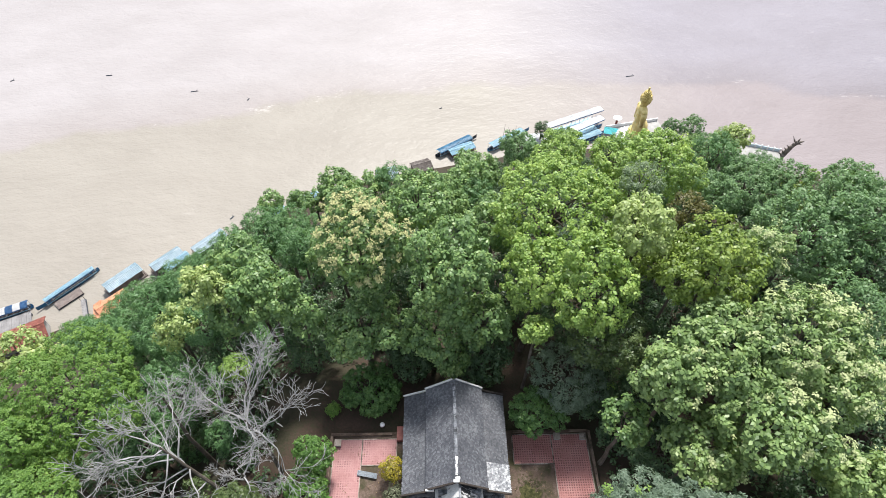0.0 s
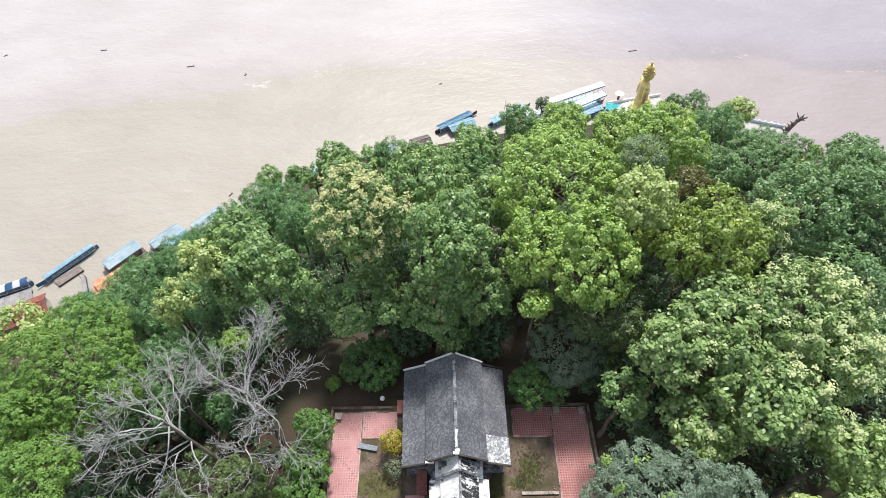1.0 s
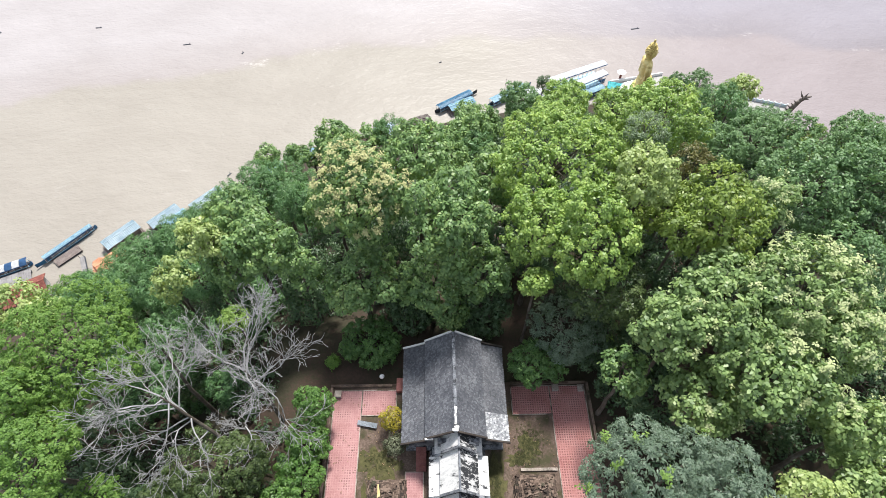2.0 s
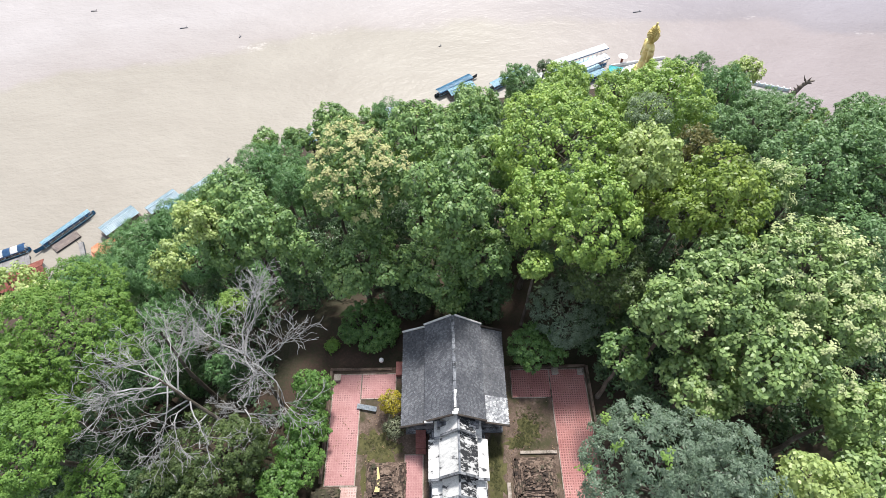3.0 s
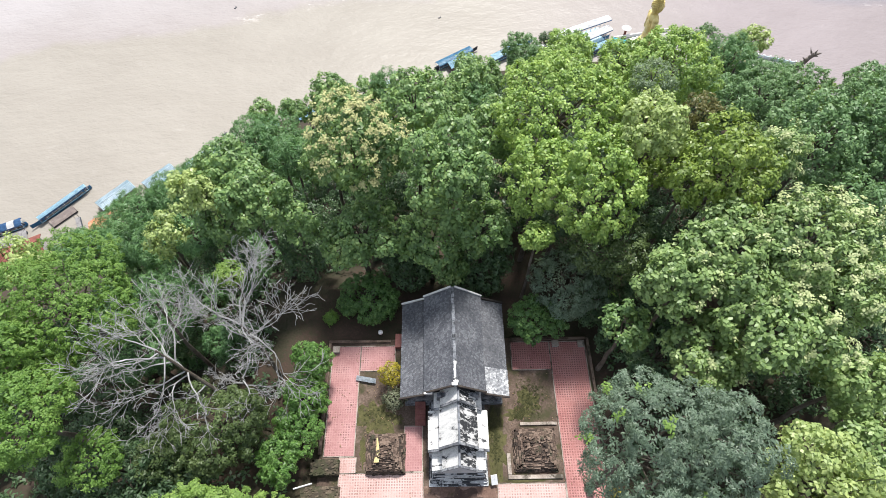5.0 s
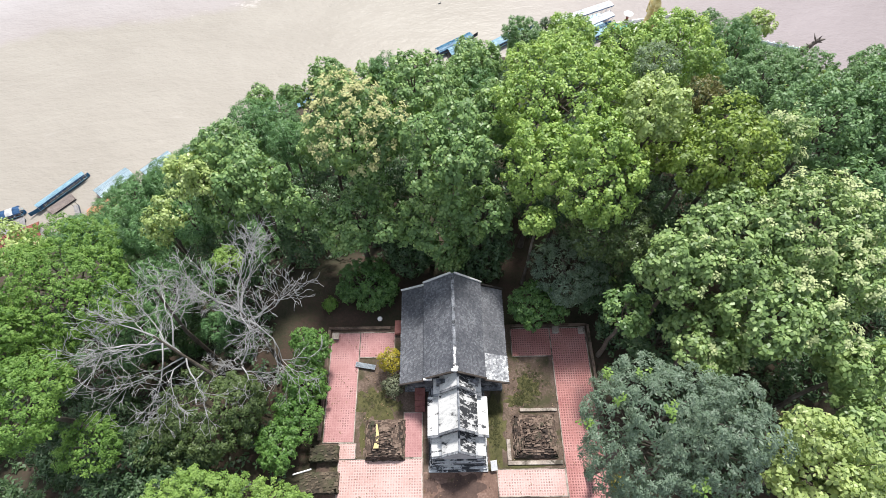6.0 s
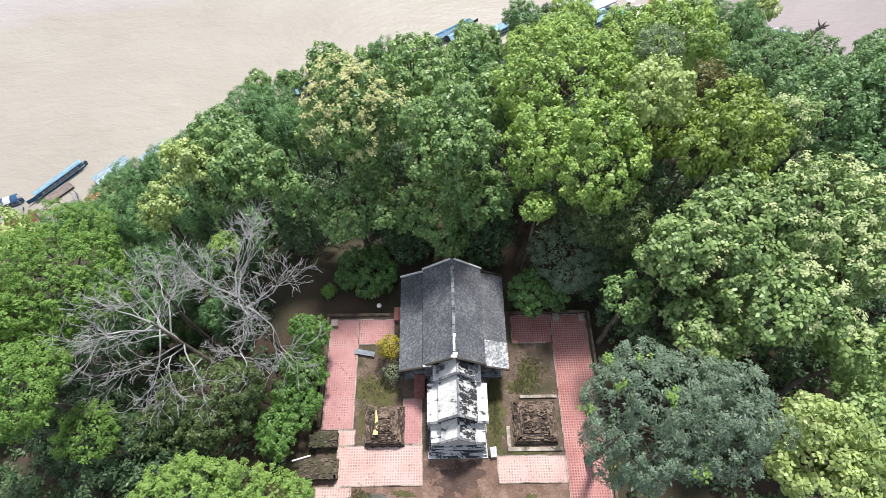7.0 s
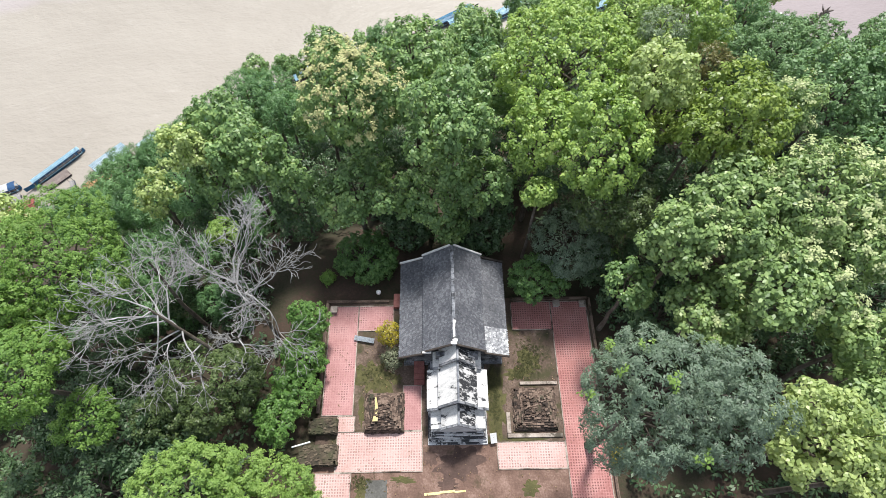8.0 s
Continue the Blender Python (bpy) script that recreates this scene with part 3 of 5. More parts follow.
porch = thing("porch", PX, 0, 0, 0, "whitewashed stucco porch with a stepped roof streaked with black mould", "temple")


def porch_tier(y0, y1, eave_x, eave_z, step_x, step_lo, step_hi, ridge_z):
    for side in (-1, 1):
        key = "plaster" if side < 0 else "plaster_black"
        bm = slab(bmesh.new(), [(side * eave_x, y0, eave_z), (side * (step_x - 0.06), y0, step_lo), (side * (step_x - 0.06), y1, step_lo), (side * eave_x, y1, eave_z)], 0.1)
        part("side_roof", bm, M["plaster"], porch, "thick white limewashed slab")
        bm = slab(bmesh.new(), [(side * (step_x + 0.06), y0 - 0.03, step_hi), (side * 0.02, y0 - 0.03, ridge_z), (side * 0.02, y1, ridge_z), (side * (step_x + 0.06), y1, step_hi)], 0.12)
        part("main_roof", bm, M[key], porch, "white limewash" if side < 0 else "limewash blackened by mould")
        # moulded verge along the front edge
        bm = bmesh.new()
        for (xa, za), (xb, zb) in (((side * eave_x, eave_z), (side * step_x, step_lo)), ((side * (step_x + 0.06), step_hi), (0, ridge_z))):
            pts = [(xa, za - 0.12), (xb, zb - 0.12), (xb, zb + 0.09), (xa, za + 0.09)]
            a = [bm.verts.new((x, y0 - 0.12, z)) for x, z in pts]
            b = [bm.verts.new((x, y0 + 0.06, z)) for x, z in pts]
            bm.faces.new(a), bm.faces.new(b[::-1])
            for i in range(4):
                bm.faces.new((a[i], b[i], b[(i + 1) % 4], a[(i + 1) % 4]))
        part("verge", bm, M["plaster_grey"], porch, "grey mouldy verge moulding")
        bm = boxes((side * (step_x - 0.02), side * (step_x - 0.12), y0 + 0.08, y1, step_lo - 0.02, step_hi - 0.05))
        part("clerestory", bm, M["plaster_grey"], porch)
    part("ridge", boxes((-0.08, 0.08, y0 - 0.08, y1, ridge_z - 0.05, ridge_z + 0.1), bevel=0.03), M["plaster_grey"], porch)


porch_tier(-1.0, 0.3, 1.85, 2.95, 1.3, 3.25, 3.75, 5.45)
porch_tier(-3.95, -1.0, 2.3, 2.45, 1.4, 2.85, 3.25, 5.1)
porch_tier(-5.35, -3.95, 2.02, 2.0, 1.2, 2.35, 2.65, 4.2)
# the front pediment, walls and stepped base
bm = bmesh.new()
pts = [(-1.9, 1.85), (1.9, 1.85), (1.25, 2.4), (0, 4.05), (-1.25, 2.4)]
a = [bm.verts.new((x, -5.45, z)) for x, z in pts]
b = [bm.verts.new((x, -5.0, z)) for x, z in pts]
bm.faces.new(a), bm.faces.new(b[::-1])
for i in range(5):
    bm.faces.new((a[i], b[i], b[(i + 1) % 5], a[(i + 1) % 5]))
part("pediment", bm, M["pediment"], porch, "plain grey rendered pediment")
bm = boxes((-1.8, -1.5, -5.0, -3.9, 0.8, 2.05), (1.5, 1.8, -5.0, -3.9, 0.8, 2.05), (-2.05, -1.75, -3.9, -0.3, 0.8, 2.5), (1.75, 2.05, -3.9, -0.3, 0.8, 2.5),
           (-1.5, 1.5, -5.2, -4.95, 0.9, 1.95), (-1.6, 1.6, -0.4, -0.1, 0.8, 4.3))
part("wall", bm, M["plaster_grey"], porch)
for i in range(5):
    part("base_course", boxes((-2.28 + 0.06 * i, 2.28 - 0.06 * i, -6.1 + 0.17 * i, 0.2, -0.05 + 0.2 * i, 0.15 + 0.2 * i), bevel=0.02), M["plaster_base"], porch)
for i in range(4):
    part("cornice", boxes((-2.0 + 0.05 * i, 2.0 - 0.05 * i, -5.72 + 0.06 * i, -5.0, 0.98 + 0.2 * i, 1.1 + 0.2 * i), bevel=0.02), M["plaster_base"], porch)
# red cement steps beside the porch and a red step behind the chapel
steps = thing("side_steps", -2.75, 0, 0, 0, "short flight of red cement steps beside the porch wall", "steps")
for i in range(4):
    part("step", boxes((-0.42, 0.42, -1.5 + 0.42 * i, 0.3, 0.0 + 0.17 * i, 0.17 + 0.17 * i), bevel=0.015), M["red_step"], steps)
block = thing("red_block", -4.62, 5.75, 0, 0, "low red cement block at the chapel's rear corner", "step")
part("block", boxes((-0.36, 0.36, -0.62, 0.62, 0, 0.45), bevel=0.03), M["red_step"], block)

# ---- the brick ruins ----
def ruin(name, x, y, wx, wy, courses, inset, label, seed, hollow, slope=0.05):
    rg = random.Random(seed)
    t = thing(name, x, y, 0, 0, label, "brick ruin")
    vs, fs = [], []

    def brick(cx, cy, cz, sx, sy, sz, turn):
        c, s = math.cos(turn), math.sin(turn)
        i = len(vs)
        for dz in (-sz / 2, sz / 2):
            for dx, dy in ((-sx / 2, -sy / 2), (sx / 2, -sy / 2), (sx / 2, sy / 2), (-sx / 2, sy / 2)):
                vs.append((cx + dx * c - dy * s, cy + dx * s + dy * c, cz + dz))
        fs.extend([(i + 4, i + 5, i + 6, i + 7), (i, i + 1, i + 5, i + 4), (i + 1, i + 2, i + 6, i + 5), (i + 2, i + 3, i + 7, i + 6), (i + 3, i, i + 4, i + 7)])
    half = courses // 2

    def setback(c):
        return inset * (c // 2) * 2 + (slope * max(0, c - half) if hollow else 0)
    core = bmesh.new()
    ring = None
    for c in range(courses):
        hx, hy, z = wx / 2 - setback(c), wy / 2 - setback(c), 0.07 * c + 0.035
        wear = 0.11 * (c / courses) if hollow else 0.02
        for zz in (z - 0.04, z + 0.025):
            nxt = [core.verts.new((sx * (hx - 0.12 - wear), sy * (hy - 0.12 - wear), zz)) for sx, sy in ((-1, -1), (1, -1), (1, 1), (-1, 1))]
            if ring:
                for i in range(4):
                    core.faces.new((ring[i], ring[(i + 1) % 4], nxt[(i + 1) % 4], nxt[i]))
            ring = nxt
        for sgn in (-1, 1):
            for ln, horizontal in ((hx, True), (hy, False)):
                p = -ln + rg.uniform(0, 2.2 * wear)
                bite = rg.uniform(-wear, wear * 0.4)
                ln -= rg.uniform(0, 2.2 * wear)
                while p < ln - 0.05:
                    w = min(rg.uniform(0.2, 0.3), ln - p)
                    if rg.random() > 0.03 + 0.14 * (c / courses):
                        o = bite + rg.uniform(-0.05, 0.035)
                        if horizontal:
                            brick(p + w / 2, sgn * (hy - 0.09 + o), z, w - 0.015, 0.22, 0.058, rg.uniform(-0.06, 0.06))
                        else:
                            brick(sgn * (hx - 0.09 + o), p + w / 2, z, 0.22, w - 0.015, 0.058, rg.uniform(-0.06, 0.06))
                    p += w
    core.faces.new(ring)
    top = 0.07 * courses
    hx, hy = wx / 2 - setback(courses), wy / 2 - setback(courses)
    for _ in range(int((150 if hollow else 45) * hx * hy) + 20):
        px, py = rg.uniform(-hx, hx), rg.uniform(-hy, hy)
        brick(px, py, top + rg.uniform(-0.04, 0.1) * (1 + 2 * (hollow > 0)) * (0.4 + math.hypot(px / hx, py / hy)) / 2, rg.uniform(0.14, 0.26), rg.uniform(0.08, 0.13), 0.06, 0.2 + rg.uniform(-0.35, 0.35))
    clay = M["brick_moss" if name == "brick_terrace" else "brick"]
    part("core", core, clay, t)
    masonry = link_mesh("bricks", vs, fs, clay, t, "crumbling dark brick courses")
    masonry["kind"] = "stuff"
    return t


ruin("brick_stump", -5.45, -3.65, 3.1, 3.1, 22, 0.022, "square crumbling brick stump of a stupa draped with cloth", 3, 0.25)
ruin("brick_stump", 6.3, -3.5, 3.4, 3.3, 15, 0.032, "square crumbling brick stump of a stupa with a collapsed middle", 9, 0.3)
kerb = thing("ruin_kerb", 6.2, -3.55, 0, 0, "pale broken stone kerb round the brick ruin", "kerb")
for i, d in enumerate(((-2.15, 2.1, -2.1, -1.8), (-2.15, -1.85, -1.78, -0.2), (-0.9, 2.1, 1.95, 2.2))):
    part("kerb_stone", boxes((*d, 0, 0.16), bevel=0.02), M["stone"], kerb)
bm = bmesh.new()
strip = []
for i in range(9):
    k = i / 8
    strip.append((-6.0 + 0.1 * math.sin(k * 3), -2.75 - 1.75 * k, 1.62 - 0.55 * max(0, k - 0.45) + 0.04 * math.sin(k * 9), 0.05 + 0.2 * k))
for (x0, y0, z0, w0), (x1, y1, z1, w1) in zip(strip, strip[1:]):
    bm.faces.new([bm.verts.new(p) for p in ((x0 - w0, y0, z0), (x0 + w0 * 0.6, y0, z0 + 0.06), (x1 + w1 * 0.6, y1, z1 + 0.06), (x1 - w1, y1, z1))])
bmesh.ops.remove_doubles(bm, verts=bm.verts, dist=0.001)
bmesh.ops.solidify(bm, geom=bm.faces[:], thickness=0.03)
tagged(part("cloth", bm, M["cloth"]), "faded yellow cloth draped over the brick stump", "cloth")
for x, y, wx, wy in ((-10.1, -4.65, 2.2, 1.2), (-10.3, -6.75, 2.9, 1.5)):
    ruin("brick_terrace", x, y, wx, wy, 10, 0.006, "low mossy brick terrace at the court's edge", int(wx * 10), 0.0)

# ---- trees ----
def unit(v):
    return v / (np.linalg.norm(v, axis=-1, keepdims=True) + 1e-9)


def leaf_sprays(rg, centres, axes, leaf, count, droop=0.35, width=0.42, jitter=0.25):
    """Rosettes of folded leaves round each twig end. Returns verts, quads."""
    n = len(centres)
    axes = unit(axes)
    h = np.where(np.abs(axes[:, 2:3]) > 0.9, np.array([[1.0, 0, 0]]), np.array([[0, 0, 1.0]]))
    u = unit(np.cross(axes, h))
    v = np.cross(axes, u)
    ang = rg.random((n, count)) * 0.9 + np.arange(count)[None] * 2 * math.pi / count + rg.random((n, 1)) * 6.3
    out = u[:, None] * np.cos(ang)[..., None] + v[:, None] * np.sin(ang)[..., None]
    tilt = rg.normal(droop, 0.26, (n, count, 1))
    way = unit(out * np.cos(tilt) - axes[:, None] * np.sin(tilt) + rg.normal(0, 0.12, (n, count, 3)))
    side = unit(np.cross(way, axes[:, None] + rg.normal(0, jitter, (n, count, 3))))
    nor = np.cross(side, way)
    size = leaf * rg.uniform(0.7, 1.25, (n, count, 1))
    base = centres[:, None] + way * size * 0.12 + rg.normal(0, leaf * 0.1, (n, count, 3))
    mid = base + way * size * 0.56 + nor * size * 0.06
    tip = base + way * size - nor * size * 0.12
    w = size * width * 0.5
    verts = np.stack([base, mid + side * w - nor * size * 0.05, tip, mid - side * w - nor * size * 0.05], 2).reshape(-1, 3)
    faces = np.arange(len(verts)).reshape(-1, 4)
    return verts, faces


def sphere_points(rg, n, low):
    """Even, jittered directions on the part of a sphere above z = low."""
    k = (np.arange(n) + 0.5) / n
    z = 1 - k * (1 - low)
    a = np.arange(n) * 2.39996 + rg.random() * 6.3
    p = np.stack([np.sqrt(np.maximum(0, 1 - z * z)) * np.cos(a), np.sqrt(np.maximum(0, 1 - z * z)) * np.sin(a), z], 1)
    return unit(p + rg.normal(0, 0.75 / math.sqrt(n), (n, 3)))


# leaf length, leaves a spray, distance between tufts, droop, leaf width, material, share of tufts in blossom
KINDS = {
    "mid": (0.33, 6, 0.92, 0.35, 0.6, "leaf_mid", 0.0),
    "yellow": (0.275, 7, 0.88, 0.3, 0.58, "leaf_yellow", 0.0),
    "lemon": (0.3, 6, 0.85, 0.3, 0.58, "leaf_lemon", 0.0),
    "olive": (0.3, 6, 0.85, 0.35, 0.55, "leaf_olive", 0.0),
    "teak": (0.36, 6, 0.95, 0.3, 0.56, "leaf_mid", 0.95),
    "dull": (0.24, 8, 0.75, 0.3, 0.45, "leaf_dull", 0.0),
    "pale": (0.33, 6, 0.9, 0.25, 0.64, "leaf_pale", 0.15),
    "cream": (0.3, 6, 0.85, 0.25, 0.5, "leaf_pale", 0.5),
    "blue": (0.175, 12, 0.72, 0.05, 0.3, "leaf_blue", 0.015),
    "dark": (0.32, 5, 0.95, 0.35, 0.42, "leaf_dark_shaded", 0.0),
    "bush": (0.2, 9, 0.56, 0.3, 0.48, "leaf_bush", 0.0),
    "bright": (0.17, 10, 0.66, 0.2, 0.5, "leaf_bright", 0.0),
    "hedge": (0.19, 9, 0.58, 0.3, 0.5, "leaf_hedge", 0.0),
    "feather": (0.36, 8, 0.85, 0.45, 0.17, "leaf_feather", 0.0),
    "far": (0.27, 7, 0.88, 0.35, 0.55, "leaf_far_haze", 0.0),
    "lime": (0.16, 11, 0.62, 0.25, 0.5, "leaf_lime", 0.0),
    "greyish": (0.22, 8, 0.8, 0.3, 0.35, "leaf_ash", 0.0),
    "brown": (0.25, 7, 0.85, 0.4, 0.4, "leaf_brown", 0.0),
}


def turned(p, top):
    """Points about +z turned so that +z becomes top."""
    zx = np.cross([0, 0, 1.0], top)
    s, co = np.linalg.norm(zx), top[2]
    if s < 1e-6:
        return p
    kx = zx / s
    return p * co + np.cross(kx, p) * s + kx * (p @ kx)[:, None] * (1 - co)


def crown_mesh(rg, kind, r, rv, full=True):
    """A crown of boughs, each set with separate tufts of leaves and gaps between: verts, quads, slots, bough centres."""
    leaf, per, gap, droop, width, _, bloom = KINDS[kind]
    n_b = int(5 + 2.2 * r)
    dirs = sphere_points(rg, n_b, -0.6)
    br = 0.6 * r ** 0.7 * rg.uniform(0.72, 1.22, n_b)
    axes = np.array([r, r, rv])
    bc = dirs * np.maximum(axes - br[:, None], 0.25 * axes) * rg.uniform(0.6, 1.06, (n_b, 1))
    pos, out = [], []
    for i in range(n_b):
        n = max(8, int(7.6 * br[i] ** 2 / gap ** 2))
        p = turned(sphere_points(rg, n, -0.4), unit(dirs[i] * 0.7 + np.array([0, 0, 0.55])))
        q = bc[i] + p * br[i] * rg.uniform(0.84, 1.12, (n, 1)) * np.array([1, 1, 0.88])
        deep = (np.linalg.norm(q[:, None] - bc[None], axis=2) < 0.8 * br[None]).any(1)
        ok = ~deep & (rg.random(n) > 0.12)
        pos.append(q[ok]), out.append(p[ok])
    pos, out = np.concatenate(pos), np.concatenate(out)
    n = len(pos)
    ax = unit(out * 0.6 + np.array([0, 0, 0.6]) + rg.normal(0, 0.15, (n, 3)))
    size = rg.uniform(0.7, 1.2, (n, 1)) * gap
    h = unit(np.cross(ax, rg.normal(0, 1, (n, 3))))
    k = np.cross(ax, h)
    heads, ways = [pos + ax * size * 0.16], [ax]
    for j in range(4):
        a = j * math.pi / 2 + rg.uniform(-0.5, 0.5, (n, 1))
        off = h * np.cos(a) + k * np.sin(a)
        heads.append(pos + off * size * 0.3 - ax * size * rg.uniform(0.0, 0.22, (n, 1)))
        ways.append(unit(ax + off * 0.55))
    v, f = leaf_sprays(rg, np.concatenate(heads), np.concatenate(ways), leaf, per, droop, width)
    vs, fs, slots = [v], [f], [np.zeros(len(f), int)]
    total = len(v)
    # shaded leaves within the boughs
    inner = pos - ax * rg.uniform(0.4, 0.8, (n, 1)) + rg.normal(0, 0.15, (n, 3))
    if full:
        inner = np.concatenate([inner, pos[::2] * 0.62 + rg.normal(0, 0.25, (len(pos[::2]), 3))])
    v, f = leaf_sprays(rg, inner, np.concatenate([ax, ax[::2]]) if full else ax, max(leaf, 0.24) * 1.35, 4, droop, max(width, 0.35) * 1.1)
    vs.append(v), fs.append(f + total), slots.append(np.zeros(len(f), int))
    total += len(v)
    if bloom:
        # fuzzy panicles of florets standing over the tufts, thickest on one side
        lean = 0.0 if kind == "blue" else pos[:, 0] / r * 0.4 if kind in ("pale", "cream") else pos[:, 2] / rv * 0.35 - pos[:, 0] / r * 0.2
        m = (rg.random(n) < bloom + lean) & (out[:, 2] > 0.0)
        tip, up = pos[m], ax[m]
        if len(tip):
            heap = np.concatenate([tip + up * gap * q + rg.normal(0, 0.12 + 0.035 * (5 - j), tip.shape) for j, q in enumerate((0.2, 0.26, 0.32, 0.4, 0.5, 0.62))])
            v, f = leaf_sprays(rg, heap, np.tile(up, (6, 1)), 0.2, 7, 0.1, 0.6)
            vs.append(v), fs.append(f + total), slots.append(np.ones(len(f), int))
    return np.concatenate(vs), np.concatenate(fs), np.concatenate(slots), bc


def quads_object(name, verts, quads, materials, slots, parent):
    me = bpy.data.meshes.new(name)
    me.vertices.add(len(verts))
    me.vertices.foreach_set("co", np.ascontiguousarray(verts, dtype=np.float32).ravel())
    k = quads.shape[1]
    me.loops.add(quads.size)
    me.loops.foreach_set("vertex_index", quads.astype(np.int32).ravel())
    me.polygons.add(len(quads))
    me.polygons.foreach_set("loop_start", np.arange(len(quads), dtype=np.int32) * k)
    for m in materials:
        me.materials.append(m)
    if slots is not None:
        me.polygons.foreach_set("material_index", slots.astype(np.int32))
    me.update(calc_edges=True)
    ob = new(name, me)
    if parent:
        ob.parent = parent
    return ob


def limbs(rg, top, centre, trunk_r):
    """Trunk with a few bends and limbs out to the lobes, as tube segments."""
    segs = []
    p = np.zeros(3)
    steps = 5
    pts = [p]
    for i in range(1, steps + 1):
        k = i / steps
        pts.append(np.array([top[0] * k ** 1.5, top[1] * k ** 1.5, top[2] * k]) + np.append(rg.normal(0, 0.12 * trunk_r * 4, 2), 0) * (0 if i == steps else 1))
    for i in range(steps):
        segs.append((*pts[i], *pts[i + 1], trunk_r * (1.25 - 0.14 * i if i else 1.5), trunk_r * (1.25 - 0.14 * (i + 1))))
    fork = pts[-2]
    for c in centre:
        start = fork + (pts[-1] - fork) * rg.random()
        mid = start + (c - start) * 0.5 + rg.normal(0, 0.25, 3) + np.array([0, 0, 0.3])
        segs.append((*start, *mid, trunk_r * 0.42, trunk_r * 0.25))
        segs.append((*mid, *c, trunk_r * 0.25, trunk_r * 0.08))
        for _ in range(2):
            e = c + np.clip(rg.normal(0, 0.45, 3), -0.8, 0.8)
            segs.append((*(mid + (c - mid) * rg.uniform(0.4, 1)), *e, trunk_r * 0.1, trunk_r * 0.03))
    return segs


def tree(name, label, x, y, zc, r, rv, kind, seed, category="tree", group="", full=True):
    rg = np.random.default_rng(seed)
    ground_z = land_at(x, y) - 0.1
    t = thing(name, x, y, ground_z, 0, label, category, group)
    v, f, s, boughs = crown_mesh(rg, kind, r, rv, full)
    mid = np.array([0, 0, zc - ground_z])
    tv, tf = tubes(limbs(rg, mid - np.array([0, 0, min(rv * 0.35, mid[2] * 0.5)]), (boughs if full else boughs[::3]) + mid, 0.09 + 0.035 * r), 6)
    link_mesh("trunk", tv, tf, M["bark"], t)
    quads_object("crown", v + mid, f, [M[KINDS[kind][5]], M["leaf_lime" if kind == "blue" else "flower_pale" if kind in ("pale", "cream") else "flower_cream"]], s, t)
    return t


